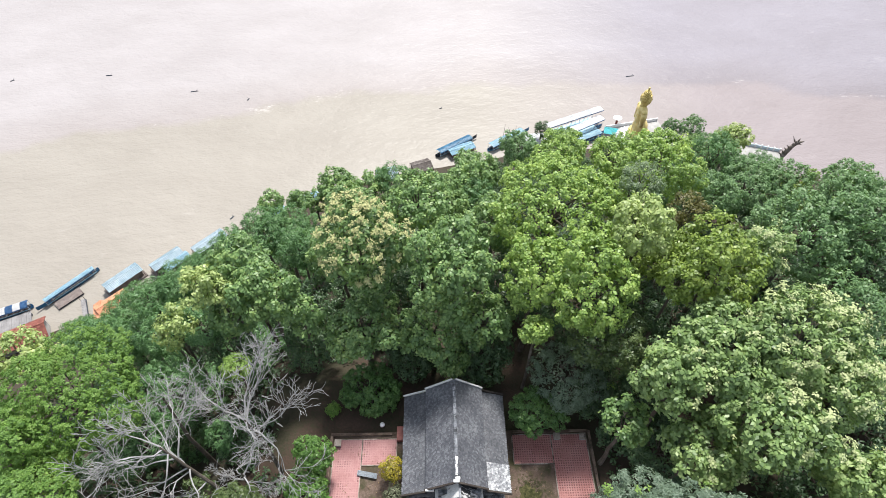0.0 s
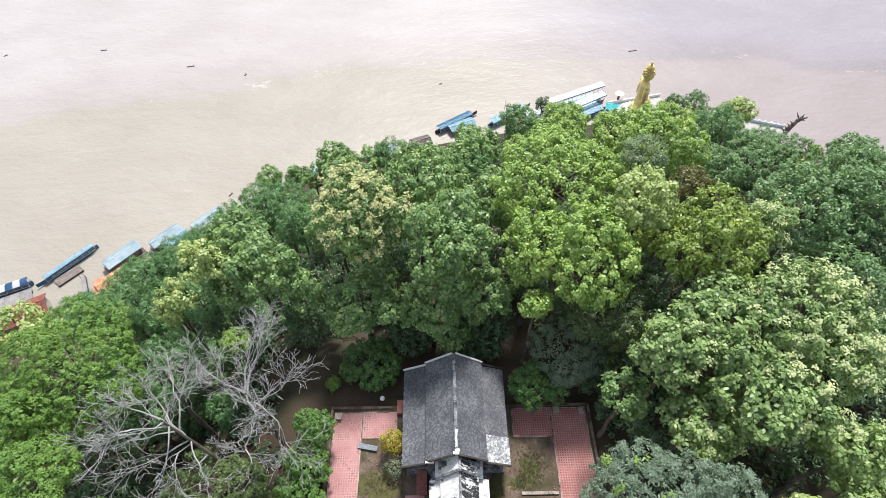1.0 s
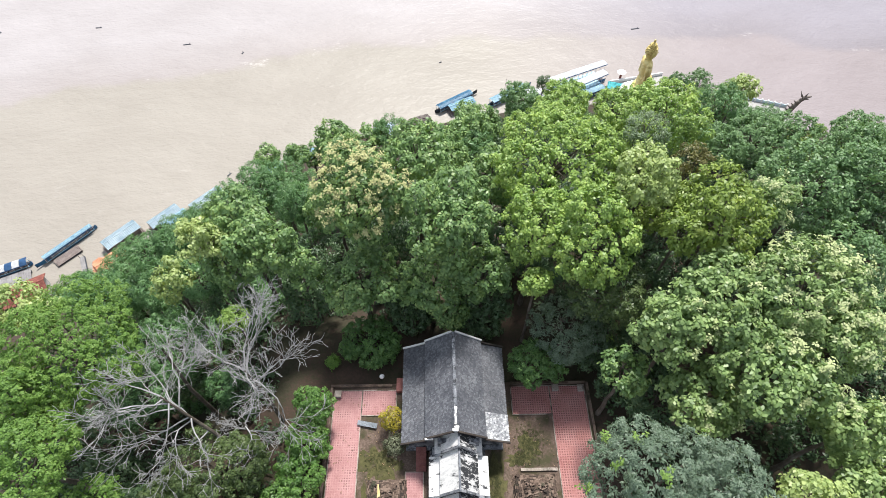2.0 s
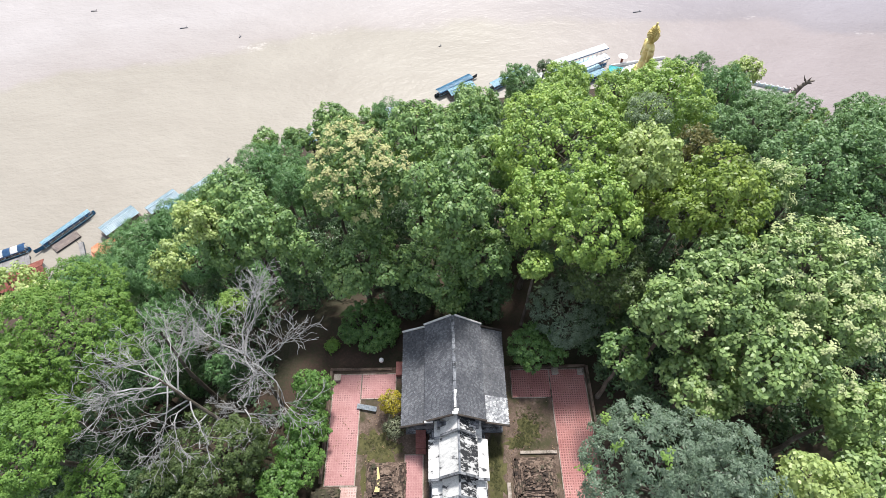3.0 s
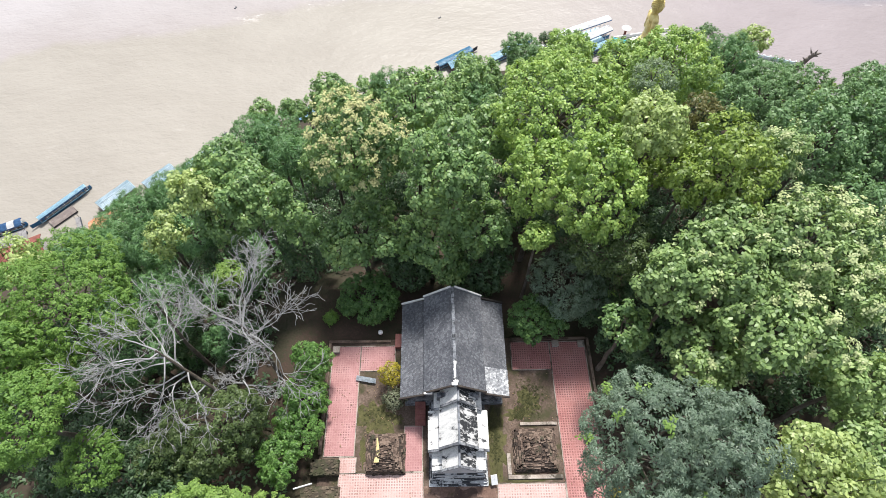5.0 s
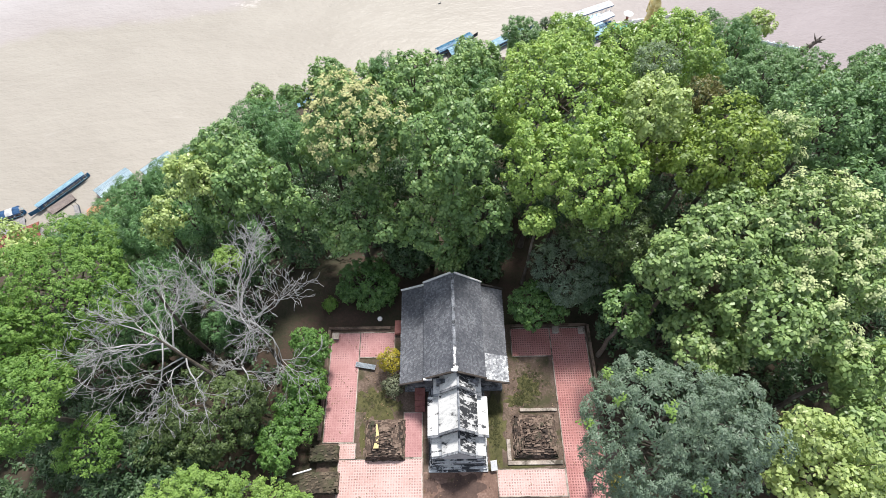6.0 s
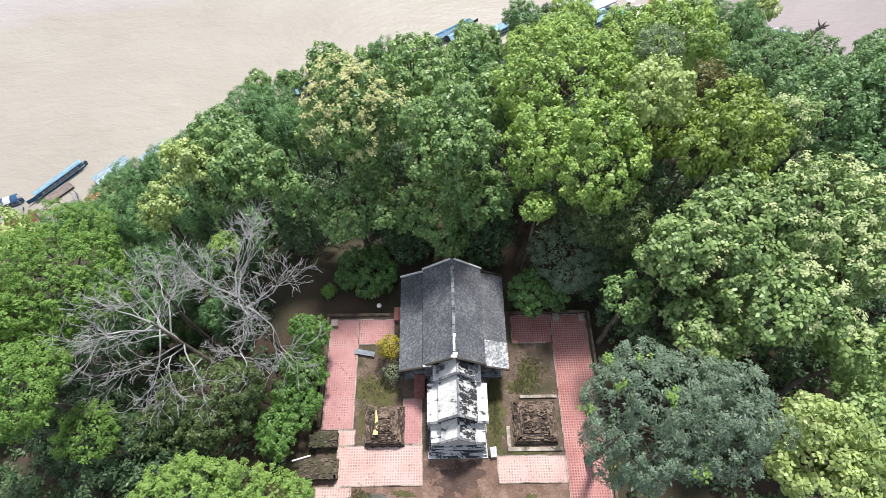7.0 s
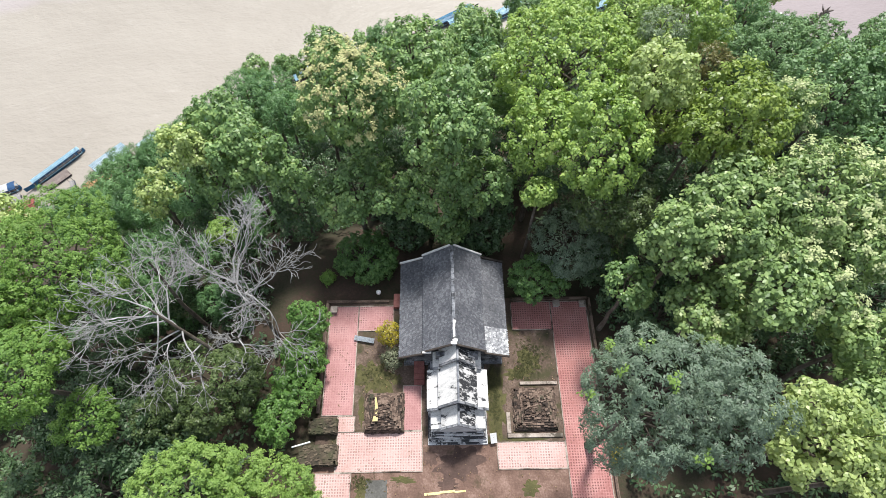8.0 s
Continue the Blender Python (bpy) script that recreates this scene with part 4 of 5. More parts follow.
WOODS = [
    # x, y, crown centre height, radius, half height, kind: the crowns over the court and along the slope
    (-7.3, 16.2, 13.5, 4.3, 5.3, "teak"), (-7.6, 12.5, 7.5, 3.8, 2.4, "mid"), (-0.2, 14.0, 13.3, 4.3, 4.8, "mid"), (-1.6, 12.4, 7.0, 3.6, 2.2, "mid"),
    (2.6, 12.7, 7.9, 2.8, 3.2, "mid"), (-2.9, 21.6, 13.4, 3.4, 2.1, "mid"), (2.9, 35.0, 3.2, 3.1, 2.6, "mid"), (-14.3, 40.4, -2.6, 3.1, 2.7, "mid"),
    (-9.5, 39.7, -2.6, 3.1, 1.9, "mid"), (9.3, 21.4, 12.7, 6.5, 4.0, "yellow"), (6.7, 14.1, 12.0, 3.2, 4.0, "yellow"), (10.9, 12.2, 13.2, 4.2, 4.7, "yellow"),
    # the dull tree here has shade under the yellow crown put into its leaf
    (14.6, 15.2, 16.4, 2.8, 3.0, "lemon"), (12.3, 9.8, 9.6, 3.5, 2.2, "dull"), (16.3, 21.8, 15.0, 2.2, 1.4, "greyish"), (19.5, 12.3, 15.6, 3.9, 4.3, "olive"),
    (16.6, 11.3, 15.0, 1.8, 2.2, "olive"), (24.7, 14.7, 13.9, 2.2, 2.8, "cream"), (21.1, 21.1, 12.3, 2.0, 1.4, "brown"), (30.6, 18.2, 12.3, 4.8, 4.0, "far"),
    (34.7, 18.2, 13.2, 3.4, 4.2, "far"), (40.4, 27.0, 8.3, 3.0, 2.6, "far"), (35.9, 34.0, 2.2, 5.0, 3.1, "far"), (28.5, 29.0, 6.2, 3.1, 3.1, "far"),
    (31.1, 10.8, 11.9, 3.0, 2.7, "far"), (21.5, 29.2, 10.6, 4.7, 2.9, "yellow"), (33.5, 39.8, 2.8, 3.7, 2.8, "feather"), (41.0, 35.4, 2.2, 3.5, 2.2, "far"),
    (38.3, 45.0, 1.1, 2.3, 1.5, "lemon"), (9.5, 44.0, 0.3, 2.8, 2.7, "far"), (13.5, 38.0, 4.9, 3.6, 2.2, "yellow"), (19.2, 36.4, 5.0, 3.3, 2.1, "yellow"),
    # small lime crown at x 70 stands in for a bright green awning
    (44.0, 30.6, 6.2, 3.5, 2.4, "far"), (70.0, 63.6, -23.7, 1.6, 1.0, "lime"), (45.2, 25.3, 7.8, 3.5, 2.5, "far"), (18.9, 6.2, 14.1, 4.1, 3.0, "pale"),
    (24.1, 6.6, 14.7, 4.1, 3.2, "cream"), (20.3, 1.1, 13.4, 4.0, 2.5, "pale"), (25.4, 3.2, 13.4, 3.0, 3.5, "cream"), (15.1, 4.4, 12.6, 2.8, 3.5, "pale"),
    (16.8, 0.8, 10.4, 3.0, 1.9, "pale"), (25.3, -1.9, 11.2, 2.6, 3.2, "pale"), (12.4, 3.1, 9.0, 2.1, 1.3, "mid"), (10.1, -6.3, 14.2, 4.8, 4.8, "blue"),
    (13.5, -6.9, 15.8, 3.4, 4.1, "blue"), (19.9, -7.9, 12.6, 3.6, 4.3, "lemon"), (6.5, 10.1, 10.4, 1.4, 1.4, "yellow"), (9.6, 8.6, 5.3, 3.4, 2.1, "blue"),
    (7.1, 6.3, 3.1, 2.6, 1.6, "bush"), (-7.4, 9.4, 1.5, 3.1, 1.9, "bush"), (-30.0, 6.4, 7.8, 6.1, 3.8, "bright"), (-36.9, 10.6, 6.5, 2.6, 1.6, "lemon"),
    (-35.0, 10.9, 5.6, 1.8, 1.1, "lemon"), (-31.2, 1.7, 8.9, 2.9, 2.9, "bright"), (-27.7, -3.1, 10.2, 3.8, 2.5, "bright"), (-29.7, 0.9, 6.6, 2.0, 2.0, "olive"),
    (-25.0, -4.7, 5.9, 2.6, 1.6, "bright"), (-38.6, 19.2, -4.8, 2.9, 1.8, "feather"), (-33.7, 18.9, -3.7, 3.3, 2.1, "feather"), (-31.9, 21.0, 0.2, 2.7, 1.6, "feather"),
    (-29.0, 22.2, 0.2, 2.4, 2.1, "feather"), (-28.3, 16.5, 0.4, 3.5, 2.2, "feather"), (-18.1, 16.8, 10.8, 3.0, 3.0, "mid"), (-20.6, 14.5, 10.6, 2.3, 2.3, "lemon"),
    (-24.9, 13.8, 5.1, 2.2, 2.8, "lemon"), (-15.5, 13.9, 10.1, 3.3, 3.6, "mid"), (-12.9, 13.2, 8.0, 2.2, 2.8, "mid"), (-21.9, 30.7, -0.7, 3.6, 2.2, "feather"),
    (-15.9, 25.1, 2.9, 2.5, 3.0, "feather"), (-24.7, 42.7, -7.9, 2.1, 1.8, "mid"), (-21.3, 42.8, -7.7, 1.5, 1.8, "mid"), (-27.4, 32.9, -5.6, 3.0, 1.9, "feather"),
    (-29.2, 27.8, -3.7, 2.8, 1.8, "feather"), (-16.6, -10.2, 8.4, 4.0, 2.7, "lime"), (-12.7, -10.4, 6.0, 3.9, 3.9, "lime"), (-8.9, -11.8, 5.7, 2.4, 2.4, "lime"),
    (-17.7, -2.0, 3.9, 4.1, 2.5, "dull"), (-21.2, -4.0, 2.9, 2.8, 1.7, "dull"), (-23.9, -5.3, 2.6, 3.6, 2.2, "dark"), (-24.8, 8.9, 2.1, 3.7, 2.3, "feather"),
    (-19.5, 5.3, 1.8, 1.7, 2.2, "feather"), (-26.5, 5.0, 1.4, 3.2, 2.0, "feather"), (2.7, 32.0, 3.5, 2.8, 1.7, "feather"), (-6.9, 40.2, -1.3, 2.8, 1.7, "feather"),
    (-18.9, 14.3, 7.7, 2.9, 1.8, "mid"), (-22.7, 14.3, 5.2, 2.4, 1.7, "feather"), (-11.5, 2.9, 3.6, 1.8, 1.1, "hedge"), (-11.6, 0.6, 2.3, 2.1, 2.1, "hedge"),
    (-12.3, -2.3, 2.1, 2.3, 1.4, "hedge"), (-13.4, -4.3, 2.1, 2.0, 1.2, "hedge"), (-44.3, 22.9, -10.1, 3.5, 2.2, "feather"), (-38.1, 24.8, -7.7, 3.6, 2.2, "feather"),
    (-33.7, 29.8, -8.3, 3.6, 2.2, "feather"), (0.1, 11.2, 4.0, 1.9, 1.2, "mid"), (2.7, 11.8, 2.3, 2.9, 1.8, "dark"), (-3.5, 11.6, 2.2, 2.2, 1.4, "dark"),
    (-17.8, 40.7, -5.5, 2.6, 1.6, "mid"), (24.7, -6.1, 10.7, 2.0, 2.5, "pale"), (22.3, -9.8, 12.0, 2.4, 3.0, "lemon"), (9.2, 14.0, 6.6, 2.0, 1.2, "dark"),
    # last lime crown stands in for a vine grown over the dead tree
    (18.0, 11.6, 9.1, 2.3, 1.4, "dark"), (34.9, 14.6, 11.2, 2.5, 2.1, "dark"), (-17.4, 8.4, 8.0, 1.4, 0.9, "lime"),
    # lower trees between them and along the bank
    (4.1, 24.1, 7.5, 3.4, 3.2, "mid"), (46.1, 30.7, 3.0, 4.4, 4.0, "far"), (37.0, 9.8, 3.5, 3.8, 3.5, "far"), (28.4, 34.9, 1.0, 4.2, 3.6, "far"),
    (3.4, 38.6, 0.5, 4.0, 3.6, "mid"), (11.5, 50.8, -7.4, 3.4, 3.6, "far"), (17.7, 50.7, -5.8, 3.8, 3.8, "mid"), (-0.7, 29.9, 5.0, 3.7, 3.4, "mid"),
    (-14.4, 41.5, -5.0, 3.4, 3.4, "mid"), (-24.3, 40.1, -12.5, 3.6, 3.6, "mid"), (-41.4, 30.1, -15.5, 4.3, 3.8, "feather"), (-41.5, 24.4, -13.0, 4.3, 3.6, "feather"),
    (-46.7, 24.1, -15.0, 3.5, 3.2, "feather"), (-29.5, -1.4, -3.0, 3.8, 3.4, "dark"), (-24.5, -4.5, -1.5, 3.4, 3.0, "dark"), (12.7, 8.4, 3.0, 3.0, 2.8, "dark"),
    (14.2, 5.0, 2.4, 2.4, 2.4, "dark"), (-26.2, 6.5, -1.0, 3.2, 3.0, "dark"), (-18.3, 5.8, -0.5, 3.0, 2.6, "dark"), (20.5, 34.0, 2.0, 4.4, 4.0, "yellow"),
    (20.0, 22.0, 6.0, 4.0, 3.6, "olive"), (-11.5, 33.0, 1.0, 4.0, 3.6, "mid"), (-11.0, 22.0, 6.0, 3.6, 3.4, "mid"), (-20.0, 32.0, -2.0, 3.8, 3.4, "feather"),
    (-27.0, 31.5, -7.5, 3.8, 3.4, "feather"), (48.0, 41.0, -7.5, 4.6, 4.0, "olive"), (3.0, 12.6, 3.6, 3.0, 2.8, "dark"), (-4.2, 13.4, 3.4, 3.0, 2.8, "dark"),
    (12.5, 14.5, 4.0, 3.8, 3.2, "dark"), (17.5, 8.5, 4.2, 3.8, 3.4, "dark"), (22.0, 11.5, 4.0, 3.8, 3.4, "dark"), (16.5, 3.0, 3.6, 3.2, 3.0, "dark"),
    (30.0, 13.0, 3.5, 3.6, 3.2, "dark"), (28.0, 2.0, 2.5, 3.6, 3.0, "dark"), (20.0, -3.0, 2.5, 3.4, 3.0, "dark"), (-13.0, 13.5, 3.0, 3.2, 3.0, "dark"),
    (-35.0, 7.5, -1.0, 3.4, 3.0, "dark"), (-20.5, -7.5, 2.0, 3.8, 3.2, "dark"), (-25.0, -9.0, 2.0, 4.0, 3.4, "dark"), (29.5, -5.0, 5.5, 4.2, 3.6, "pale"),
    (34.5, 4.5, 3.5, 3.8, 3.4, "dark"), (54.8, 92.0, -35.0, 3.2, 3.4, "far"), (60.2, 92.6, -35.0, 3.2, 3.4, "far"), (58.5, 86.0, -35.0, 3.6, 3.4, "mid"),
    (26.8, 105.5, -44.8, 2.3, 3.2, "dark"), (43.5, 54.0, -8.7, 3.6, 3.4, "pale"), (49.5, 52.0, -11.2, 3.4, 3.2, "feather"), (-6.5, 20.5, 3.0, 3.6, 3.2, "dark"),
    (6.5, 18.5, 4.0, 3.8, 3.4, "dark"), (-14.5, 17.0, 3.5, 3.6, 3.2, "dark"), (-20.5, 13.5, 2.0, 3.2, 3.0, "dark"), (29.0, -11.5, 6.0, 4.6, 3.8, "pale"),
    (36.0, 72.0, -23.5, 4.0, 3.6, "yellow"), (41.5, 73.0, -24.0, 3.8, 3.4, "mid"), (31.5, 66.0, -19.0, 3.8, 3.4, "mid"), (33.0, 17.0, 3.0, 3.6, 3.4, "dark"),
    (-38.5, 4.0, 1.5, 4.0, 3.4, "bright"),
]
LABELS = {
    "mid": "broad-leaved forest tree with a dense green crown", "yellow": "tall tree with a lobed yellow-green crown", "olive": "forest tree with an olive-green crown",
    "teak": "tall teak tree with cream blossom over green leaves", "pale": "broad pale green tree with creamy flower sprays", "blue": "wide tree with narrow blue-green leaves",
    "dark": "tree with a dark green crown darkened for shade", "bright": "fine-leaved tree with a bright green crown", "feather": "feathery bamboo-like tree on the slope", "far": "forest tree with a greyish green crown, paled for haze, on the far slope", "lime": "fine-leaved tree with a light lime-green crown", "brown": "tree with brownish-green fading leaves",
    "lemon": "tree with pale yellow-green young leaves", "cream": "tree covered in creamy flower sprays", "greyish": "fine-leaved tree with an ash-grey green crown", "hedge": "dense bright green bush beside the pink paving", "dull": "low tree with dull dark olive leaves", "bush": "low rounded tree with small dense green leaves",
}
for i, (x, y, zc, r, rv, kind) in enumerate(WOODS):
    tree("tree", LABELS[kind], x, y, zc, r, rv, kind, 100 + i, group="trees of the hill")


# young trees and bamboo that close the gaps between the tall crowns
rg = np.random.default_rng(501)
spots = []
for gx0 in np.arange(-46, 48, 5.4):
    for gy0 in np.arange(-9, 78, 5.4):
        x, y = gx0 + rg.uniform(-1.3, 1.3), gy0 + rg.uniform(-1.3, 1.3)
        if shore_distance(x, y) < (16 if -2 < x < 30 else 30) or (-16 < x < 13.5 and y < 12.5) or (x > 12 and y < 1) or (-28 < x < -14 and y < 4):
            continue
        if any(math.hypot(x - w[0], y - w[1]) < 2.6 and w[2] - land_at(x, y) < 6.5 for w in WOODS):
            continue
        spots.append((x, y))
for i, (x, y) in enumerate(spots):
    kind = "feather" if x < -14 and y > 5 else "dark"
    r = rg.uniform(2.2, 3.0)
    tree("young_tree", "slender feathery bamboo-like tree under the tall crowns" if kind == "feather" else "young tree with dark green leaves darkened for shade", x, y, land_at(x, y) + rg.uniform(2.6, 4.2), r, r * 0.95, kind, 700 + i, group="young trees under the crowns", full=False)


def shrub(x, y, r, h, key, label, seed, leaf=0.2, flat=0.9):
    rg = np.random.default_rng(seed)
    t = thing("shrub", x, y, max(land_at(x, y), -0.2), 0, label, "shrub")
    n = int(70 * r * r) + 40
    p = sphere_points(rg, n, -0.2)
    clump = 0.8 + 0.25 * np.sin(p[:, :1] * 7 + seed) * np.cos(p[:, 1:2] * 6)
    pos = p * np.array([r, r, h * 0.6]) * clump * rg.uniform(0.75, 1.05, (n, 1)) + np.array([0, 0, h * 0.45])
    v, f = leaf_sprays(rg, pos, unit(p + np.array([0, 0, 0.6])), leaf, 7, 0.3, 0.45)
    quads_object("crown", v, f, [M[key]], None, t)
    tv, tf = tubes([(0, 0, 0, *(q * np.array([r, r, h]) * 0.6 + np.array([0, 0, h * 0.25])), 0.04, 0.015) for q in sphere_points(rg, 9, 0.1)], 5)
    link_mesh("stem", tv, tf, M["bark"], t)
    return t


shrub(-5.2, 2.3, 1.2, 3.3, "flower_yellow", "croton shrub with yellow leaves beside the chapel", 31, 0.2)
shrub(-4.9, 0.5, 1.15, 1.9, "leaf_grey", "thin grey-green shrub beside the chapel", 32, 0.18)
shrub(-10.8, 8.0, 0.8, 1.2, "leaf_bright", "small green shrub on bare soil", 33, 0.22)
shrub(-0.3, 9.8, 0.8, 2.2, "leaf_yellow", "small yellow-green sapling behind the chapel gable", 34, 0.25)
shrub(12.2, -7.2, 0.8, 1.4, "flower_yellow", "yellow-leaved croton shrub beside the red paving", 35, 0.22)


def bare_tree(x, y, lean, top, seed, spread_r, fan, count, label, rise=0.0):
    """A dead tree: forking limbs down to fine twigs, all bare, fanned between two azimuths; each main limb a part."""
    rg = np.random.default_rng(seed)
    z0 = land_at(x, y) - 0.1
    t = thing("dead_tree", x, y, z0, 0, label, "tree")

    def grow(segs, p, d, length, rad, level):
        steps = 5 if level < 3 else 3
        for i in range(steps):
            d = unit(d + rg.normal(0, 0.22, 3) + np.array([0, 0, 0.05 if level > 1 else 0.0]))
            q = p + d * length / steps
            r2 = rad * (1 - 0.6 * (i + 1) / steps)
            segs.append((*p, *q, rad * (1 - 0.6 * i / steps), max(r2, 0.014)))
            if level < 4 and i > 0 and rg.random() < (0.74 if level < 3 else 0.58):
                grow(segs, q, unit(d + rg.normal(0, 0.55, 3)), length * rg.uniform(0.42, 0.68), max(r2 * 0.6, 0.017), level + 1)
            p = q
        if level < 4:
            for _ in range(2):
                grow(segs, p, unit(d + rg.normal(0, 0.4, 3)), length * 0.55, max(rad * 0.4, 0.016), level + 1)
    hub = np.array([lean[0], lean[1], top - z0])
    mid = hub * 0.5 + rg.normal(0, 0.2, 3)
    tv, tf = tubes([(0, 0, 0, *mid, 0.19, 0.15), (*mid, *hub, 0.15, 0.07)], 8)
    link_mesh("trunk", tv, tf, M["bark"], t)
    for i in range(count):
        a = radians(fan[0] + (fan[1] - fan[0]) * (i + 0.5) / count) + rg.uniform(-0.2, 0.2)
        d = unit(np.array([math.cos(a), math.sin(a), rg.uniform(-0.15, 0.3) + rise]))
        segs = []
        k = rg.uniform(0.15, 1.0)
        grow(segs, mid + (hub - mid) * k, unit(d + np.array([0, 0, 0.25 * k])), spread_r * rg.uniform(0.4, 0.72), 0.07, 1)
        tv, tf = tubes(segs, 5)
        link_mesh("limb", tv, tf, M["bark_dead"], t)


bare_tree(-16.4, -1.2, (-4.0, 2.5), 10.0, 6, 6.0, (105, 300), 12, "dead grey tree with bare forking branches")
bare_tree(-14.6, 2.8, (-0.8, 0.8), 9.0, 11, 6.8, (-70, 190), 10, "dead grey tree with bare forking branches", rise=0.3)
bare_tree(-21.6, 4.6, (-0.5, 1.0), 8.5, 15, 3.6, (20, 160), 4, "smaller dead grey tree with thin bare twigs")
bare_tree(-16.2, 0.6, (0.2, 0.3), 5.6, 19, 3.0, (-60, 240), 6, "smaller dead grey tree with thin bare twigs")

# low growth over the slope: leaf sprays in drifts
rg = np.random.default_rng(77)
n = 15000
px, py = rg.uniform(-55, 55, n), rg.uniform(-22, 62, n)
drift = np.sin(px * 0.35) * np.cos(py * 0.31) + 0.7 * np.sin(px * 0.13 + py * 0.2)
keep = (shore_distance(px, py) > 1.5) & (drift > -0.55) & ~((px > -13) & (px < 13) & (py > -14) & (py < 12)) & ~((px > -15) & (px < -9) & (py > 3) & (py < 14))
px, py = px[keep], py[keep]
pz = land(px, py) + rg.uniform(0.1, 1.3, len(px))
v, f = leaf_sprays(rg, np.stack([px, py, pz], 1), np.tile([0.0, 0.1, 1.0], (len(px), 1)), 0.42, 6, 0.2, 0.5)
under = quads_object("undergrowth", v, f, [M["leaf_dark_shaded"]], None, None)
tagged(under, "low dark green undergrowth on the slope", "undergrowth", kind="stuff")

# ---- boats and floating houses along the bank ----
def hull_mesh(length, beam, sheer=0.9):
    """An open longboat hull, its prow at +x, rising at both ends."""
    bm = bmesh.new()
    rings = []
    for i in range(13):
        k = i / 12
        x = (k - 0.5) * length
        w = beam / 2 * (max(0.03, 1 - (2 * abs(k - 0.45)) ** 3.2))
        up = sheer * max(0, (k - 0.62) / 0.38) ** 2 + 0.35 * max(0, (0.18 - k) / 0.18) ** 2
        rings.append([bm.verts.new(p) for p in ((x, -w, 0.55 + up), (x, -w * 0.8, 0.05 + up * 0.6), (x, 0, -0.12 + up * 0.55), (x, w * 0.8, 0.05 + up * 0.6), (x, w, 0.55 + up))])
    for a, b in zip(rings, rings[1:]):
        for i in range(4):
            bm.faces.new((a[i], a[i + 1], b[i + 1], b[i]))
    bmesh.ops.solidify(bm, geom=bm.faces[:], thickness=0.06)
    return bm


def arched_roof(x0, x1, width, z, rise, thick=0.06, ribs=0):
    bm = bmesh.new()
    n = 8
    rows = []
    for j in (0, 1):
        x = (x0, x1)[j]
        rows.append([bm.verts.new((x, width * (i / n - 0.5), z + rise * (1 - (2 * i / n - 1) ** 2))) for i in range(n + 1)])
    for i in range(n):
        bm.faces.new((rows[0][i], rows[1][i], rows[1][i + 1], rows[0][i + 1]))
    bmesh.ops.solidify(bm, geom=bm.faces[:], thickness=thick)
    return bm


def long_boat(x, y, turn, length, beam, roof_len, roof_key, hull_key, label, stripes=0, shift=0.0, roof_w=0.0, valance="tarp_blue"):
    t = thing("long_boat", x, y, RIVER - 0.05, turn, label, "boat", "boats by the bank")
    part("hull", hull_mesh(length, beam), M[hull_key], t)
    part("deck", boxes((-length * 0.36, length * 0.3, -beam * 0.38, beam * 0.38, 0.2, 0.28)), M["wood"], t)
    rw = roof_w or beam * 1.08
    x0, x1 = shift - roof_len / 2, shift + roof_len / 2
    if stripes:
        for i in range(stripes):
            a, b = x0 + (x1 - x0) * i / stripes, x0 + (x1 - x0) * (i + 1) / stripes
            part("canopy_panel", arched_roof(a + 0.02, b - 0.02, rw, 1.75, 0.28), M["ferry_white"] if i % 2 else M["tarp_blue"], t, "white tarpaulin" if i % 2 else "blue tarpaulin")
    else:
        part("canopy", arched_roof(x0, x1, rw, 1.75, 0.22), M[roof_key], t)
    for side in (-1, 1):
        part("valance", boxes((x0 + 0.1, x1 - 0.1, side * rw * 0.47 - 0.02, side * rw * 0.47 + 0.02, 1.42, 1.72)), M[valance], t)
        part("side_rail", boxes((x0, x1, side * beam * 0.47 - 0.03, side * beam * 0.47 + 0.03, 0.62, 0.72)), M["canopy_blue"], t)
    k = max(4, int(roof_len / 1.3))
    for i in range(k + 1):
        px = x0 + 0.08 + (roof_len - 0.16) * i / k
        for side in (-1, 1):
            part("canopy_post", rod(bmesh.new(), (px, side * beam * 0.45, 0.4), (px, side * rw * 0.46, 1.8), 0.035, sides=6), M["white"], t)
    for i in range(int(roof_len / 0.95)):
        px = x0 + 0.5 + i * 0.95
        part("bench", boxes((px, px + 0.3, -beam * 0.36, beam * 0.36, 0.3, 0.62)), M["wood"], t)
    part("motor", boxes((-length * 0.47, -length * 0.4, -0.2, 0.2, 0.3, 0.85), bevel=0.05), M["boat_dark"], t)
    return t


def pontoon(x, y, turn, lx, ly, key, label, z=0.45):
    t = thing("pontoon", x, y, RIVER, turn, label, "pontoon")
    n = max(4, int(lx / 0.45))
    for i in range(n):
        a = -lx / 2 + lx * i / n
        part("plank", boxes((a + 0.015, a + lx / n - 0.015, -ly / 2, ly / 2, z - 0.06, z + 0.012 * (i % 3))), M[key], t)
    for side in (-1, 1):
        part("float", rod(bmesh.new(), (-lx / 2, side * ly * 0.3, z - 0.36), (lx / 2, side * ly * 0.3, z - 0.36), 0.29, sides=10), M["boat_dark"], t)
    for sx in (-1, 1):
        for side in (-1, 1):
            part("mooring_post", rod(bmesh.new(), (sx * lx * 0.47, side * ly * 0.46, z - 0.5), (sx * lx * 0.47, side * ly * 0.46, z + 0.9), 0.05, sides=6), M["wood"], t)
    return t


